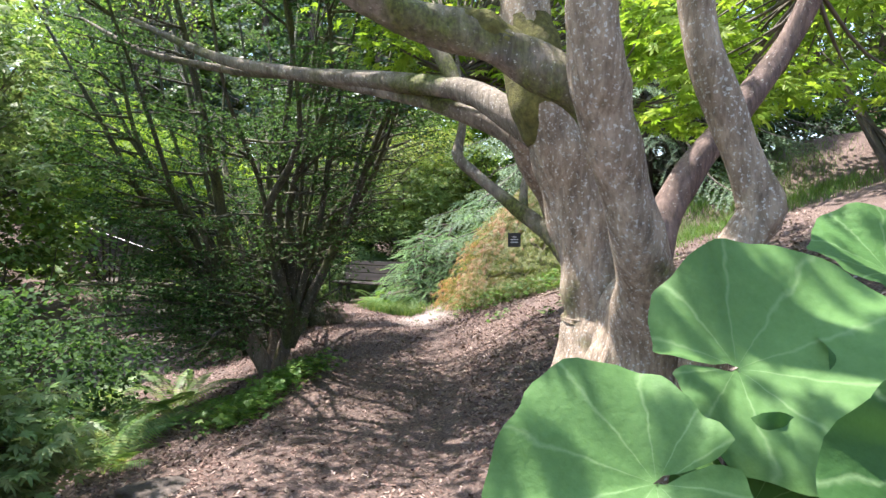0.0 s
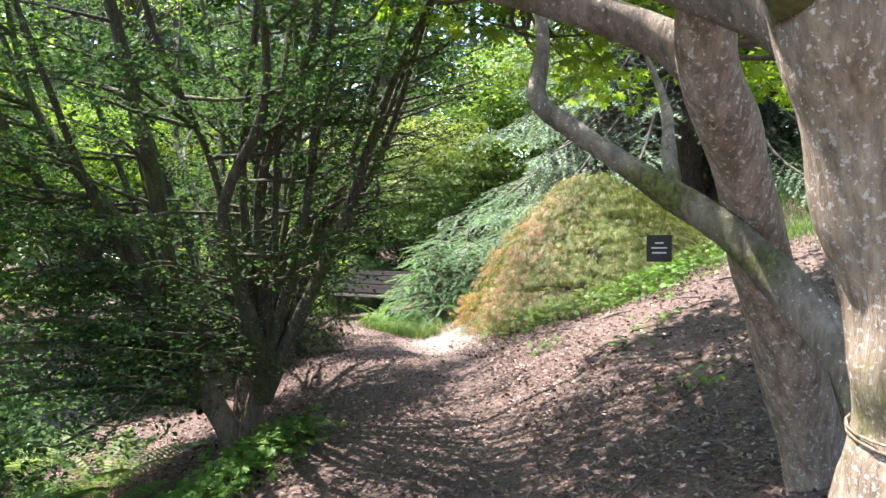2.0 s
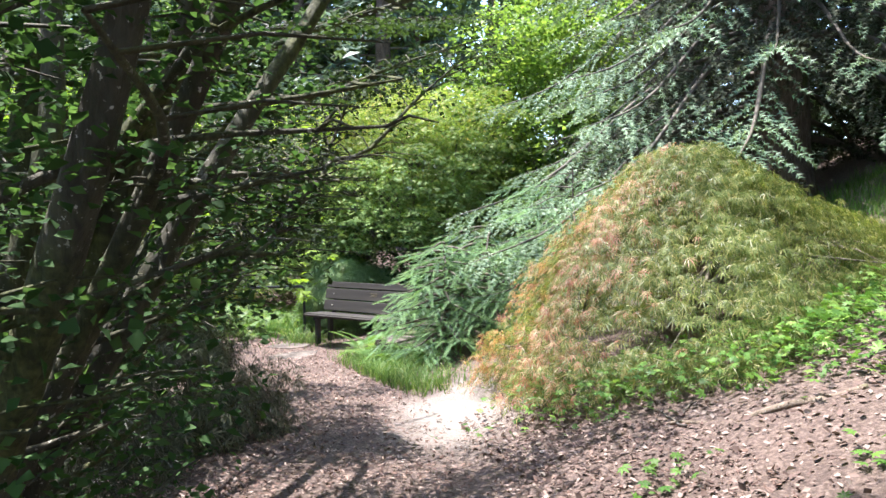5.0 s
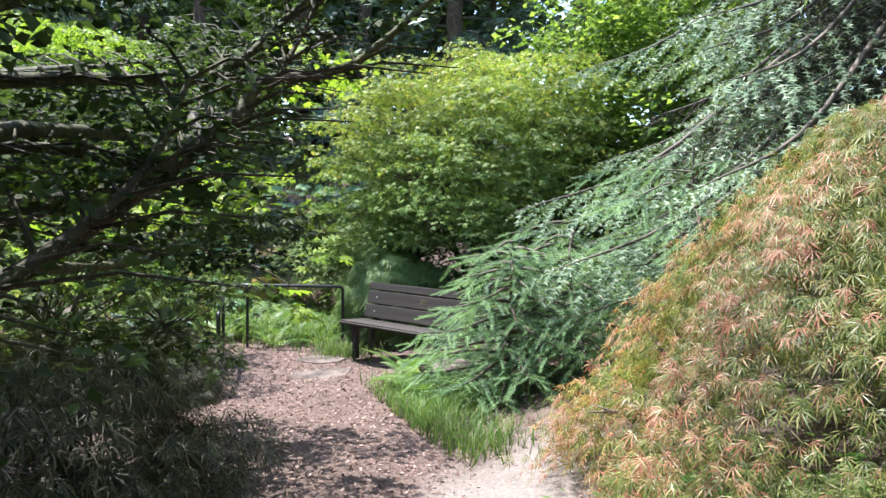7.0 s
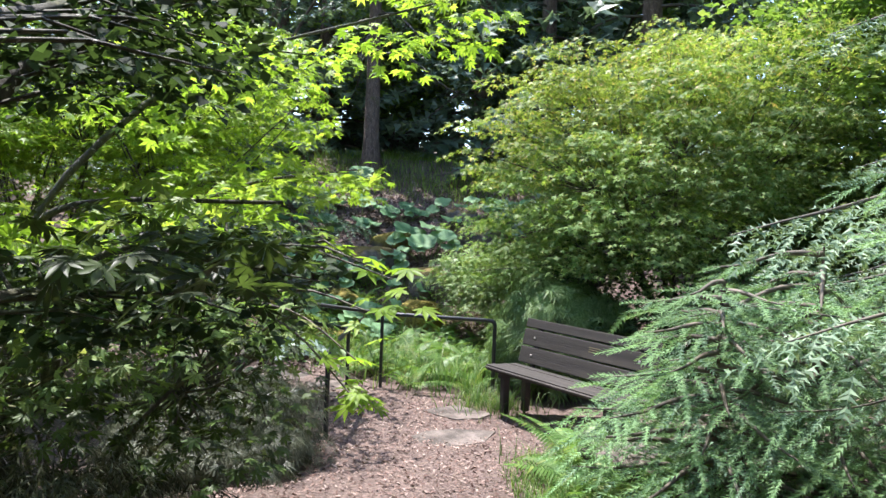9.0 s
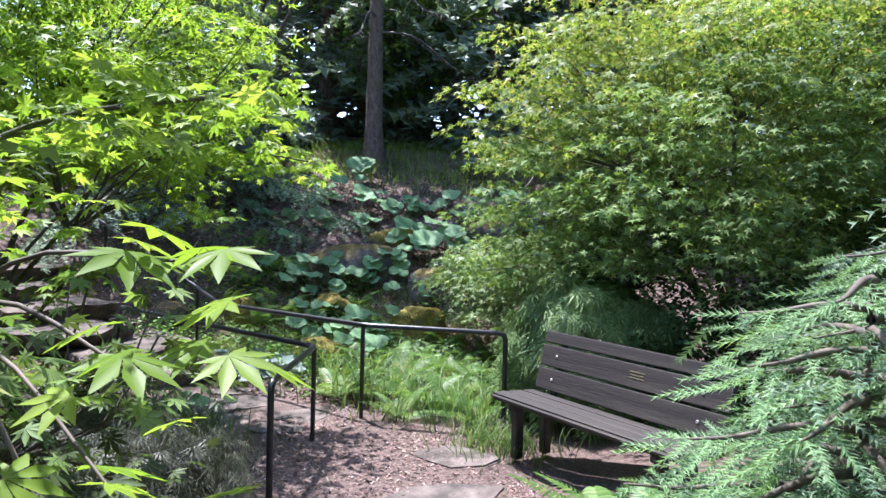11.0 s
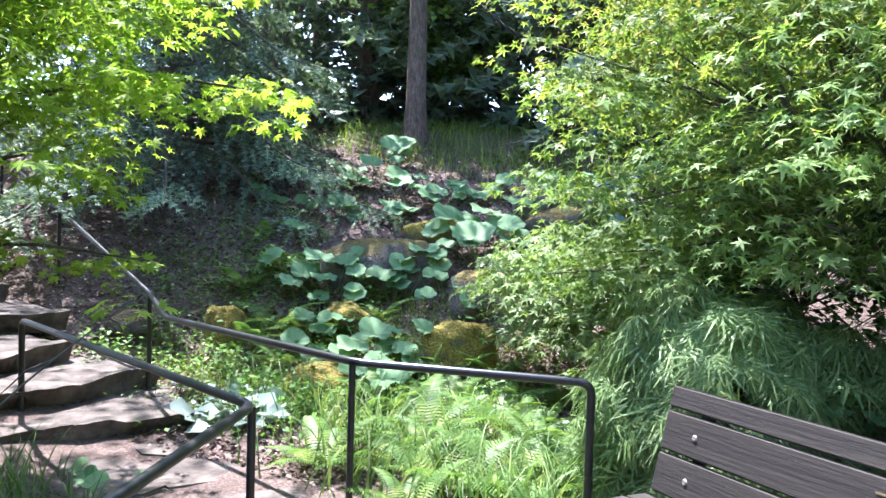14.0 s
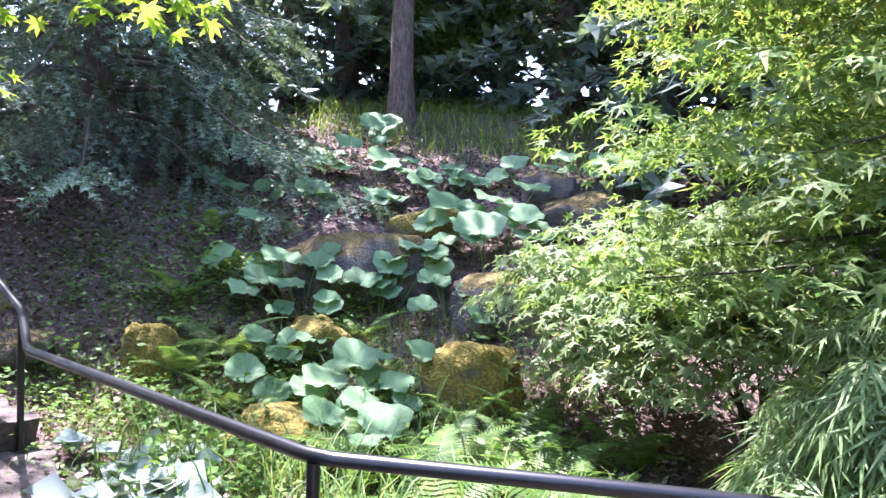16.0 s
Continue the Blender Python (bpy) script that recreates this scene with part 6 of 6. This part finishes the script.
herbs("ground_cover", "sparse green seedlings in dark soil on the hill", [(rng.uniform(-11, -6), rng.uniform(20.5, 26)) for k in range(40)], 40, 0.2, 0.05, height=0.1, tmpl=OVAL)
herbs("silver_leaves", "wilted pale silver leaves lying beside the steps", [(-6.4, 19.2), (-6.1, 19.05), (-6.25, 18.9), (-6.55, 19.35), (-5.95, 18.95)], 26, 0.14, 0.21, L_SILVER, 0.12, WIDE)

# ---- surrounding woodland
bushy("shrub", "dense green shrubs on the lower bank", "shrub", (-5.4, 6.5), (-5.3, 6.5, -0.1), (2.2, 3.2, 1.5), 420, 0.4, 34, WIDE, 0.08, L_DARK, 0.2, 10, 0.03, inner=0.7)
bushy("maple_tree", "pale green maple on the lower bank beside the path", "tree", (-3.0, 3.4), (-2.9, 3.6, 0.25), (0.9, 1.1, 0.75), 190, 0.26, 30, MAPLE, 0.075, L_MAPLE_PALE, 0.12, 8, 0.02, inner=0.5, gap=0.9)
bushy("maple_tree", "light green maple arching on the open side of the path", "tree", (-4.6, 4.2), (-4.2, 4.6, 2.6), (1.7, 1.8, 1.7), 300, 0.36, 34, MAPLE_FAR, 0.08, L_MAPLE_PALE, 0.1, 9, 0.035, inner=0.4)
bushy("broadleaf_tree", "tall broadleaf tree behind the dark stems", "tree", (-8.4, 12.3), (-8.1, 12.3, 3.0), (2.6, 2.4, 3.4), 560, 0.5, 38, WIDE, 0.12, L_FAR, 0.15, 10, 0.06, inner=0.6, low=-0.9)
# crown out of view, added to throw shade on rockery and steps
bushy("broadleaf_tree", "tall broadleaf tree, unseen crown added to shade the rockery", "tree", (-13.2, 26.6), (-10.1, 23.5, 9.2), (2.9, 5.0, 1.7), 85, 0.5, 26, WIDE, 0.15, L_FAR, 0.15, 9, 0.12, inner=0.1, low=-0.95)
bushy("broadleaf_tree", "sunlit broadleaf tree beyond the small spruce", "tree", (2.2, 21.8), (2.0, 21.8, 3.7), (2.8, 2.5, 3.4), 560, 0.5, 38, WIDE, 0.12, L_FAR, 0.15, 10, 0.06, inner=0.6, low=-0.9)
bushy("broadleaf_tree", "sunlit broadleaf tree on the upper slope", "tree", (6.8, 10.5), (6.4, 10.8, 4.8), (2.8, 2.8, 2.4), 420, 0.5, 34, WIDE, 0.11, L_FAR, 0.15, 10, 0.06, inner=0.5)
bushy("shrub", "dark evergreen shrub under the large spruce", "shrub", (8.2, 16.5), (8.2, 16.5, 3.3), (2.6, 2.4, 2.2), 420, 0.45, 34, WIDE, 0.09, L_DARK, 0.2, 10, 0.03, inner=0.7)

far_spruce = spruce("far_spruce", "tall dark spruce in the woodland behind", (-15.0, 31.0), 11, 4.2, 0.3, 0.3, 62, L_SPRUCE_DARK, None, NEEDLES_FEW, 0.7, 0.34, 0.5, 0.0, group="woodland trees")
for x, y, s in ((-12.6, 30, 1.1), (-12.4, 32.8, 0.95), (-7.4, 30.2, 1.05), (-5.2, 29.0, 1.0), (-2.4, 27.5, 1.1), (0.8, 26.5, 0.95), (4.2, 24.5, 1.1), (8.5, 21.5, 1.05), (11, 18, 1.0), (12, 13, 1.1), (-17.5, 26.5, 1.1), (-18, 21.5, 1.0), (11.5, 8, 1.0), (11, 3, 1.1), (2, -7, 1.1), (-4, -7, 1.0), (-12, 35, 1.2), (-1.8, 32, 1.3), (6.6, 20.5, 0.9), (-14.5, 26.5, 0.95)):
    c = copy_thing(far_spruce, pose(x, y, float(land(x, y)) - 0.1, 0, 0, (x * 53 + y * 31) % 360))
    c.scale = (s, s, s)
far_leafy = bushy("far_broadleaf", "sunlit broadleaf tree in the woodland behind", "tree", (-13.0, 9.0), (-13.0, 9.0, 3.2), (3.6, 3.6, 4.6), 330, 0.7, 26, WIDE, 0.29, L_FAR, 0.2, 8, 0.08, inner=0.65, low=-0.95, group="woodland trees")
for x, y, s in ((-13.5, 15, 1.1), (-12, 3.5, 1.0), (-16.5, 6, 1.2), (-20, 12, 1.3), (-21, 18, 1.3), (-14, 36, 1.4), (-4, 34, 1.3), (5, 30, 1.2), (10, 6.5, 0.9), (15, 11, 1.2), (-10.3, 8.0, 0.75), (-10.6, 30.6, 0.62), (-8.6, 36.5, 1.2), (-6.6, 31.5, 0.55)):
    c = copy_thing(far_leafy, pose(x, y, float(land(x, y)) - 0.2, 0, 0, (x * 71 + y * 13) % 360))
    c.scale = (s, s, s)

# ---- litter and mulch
strewn("mulch_chips", "brown shredded bark mulch chips on the path", "mulch", 90000, (-4.9, 1.6, 0.8, 18.0), CHIP, 0.028, M_MULCH, 0.35, lambda P: (np.abs(P[:, 0] - path_x(P[:, 1])) < 1.6) & (rng.uniform(0, 1, len(P)) < 1.25 * np.hypot((P[:, 0] - BARE_SUNLIT[0]) / BARE_SUNLIT[2], (P[:, 1] - BARE_SUNLIT[1]) / BARE_SUNLIT[3]) - 0.25))
strewn("mulch_chips", "bark mulch and twigs on the lower bank", "mulch", 16000, (-4.2, -1.5, 2.0, 10.5), CHIP, 0.034, M_MULCH, 0.4)
strewn("leaf_litter", "dry pinkish brown leaf litter on the slope", "leaf litter", 26000, (-0.5, 5.0, 1.0, 12.0), OVAL, 0.042, L_LITTER, 0.4, lambda P: P[:, 0] > path_x(P[:, 1]) + 0.5)
strewn("leaf_litter", "dry brown leaf litter in the rockery", "leaf litter", 62000, (-11.5, -3.5, 18.2, 27), OVAL, 0.055, L_LITTER, 0.4)
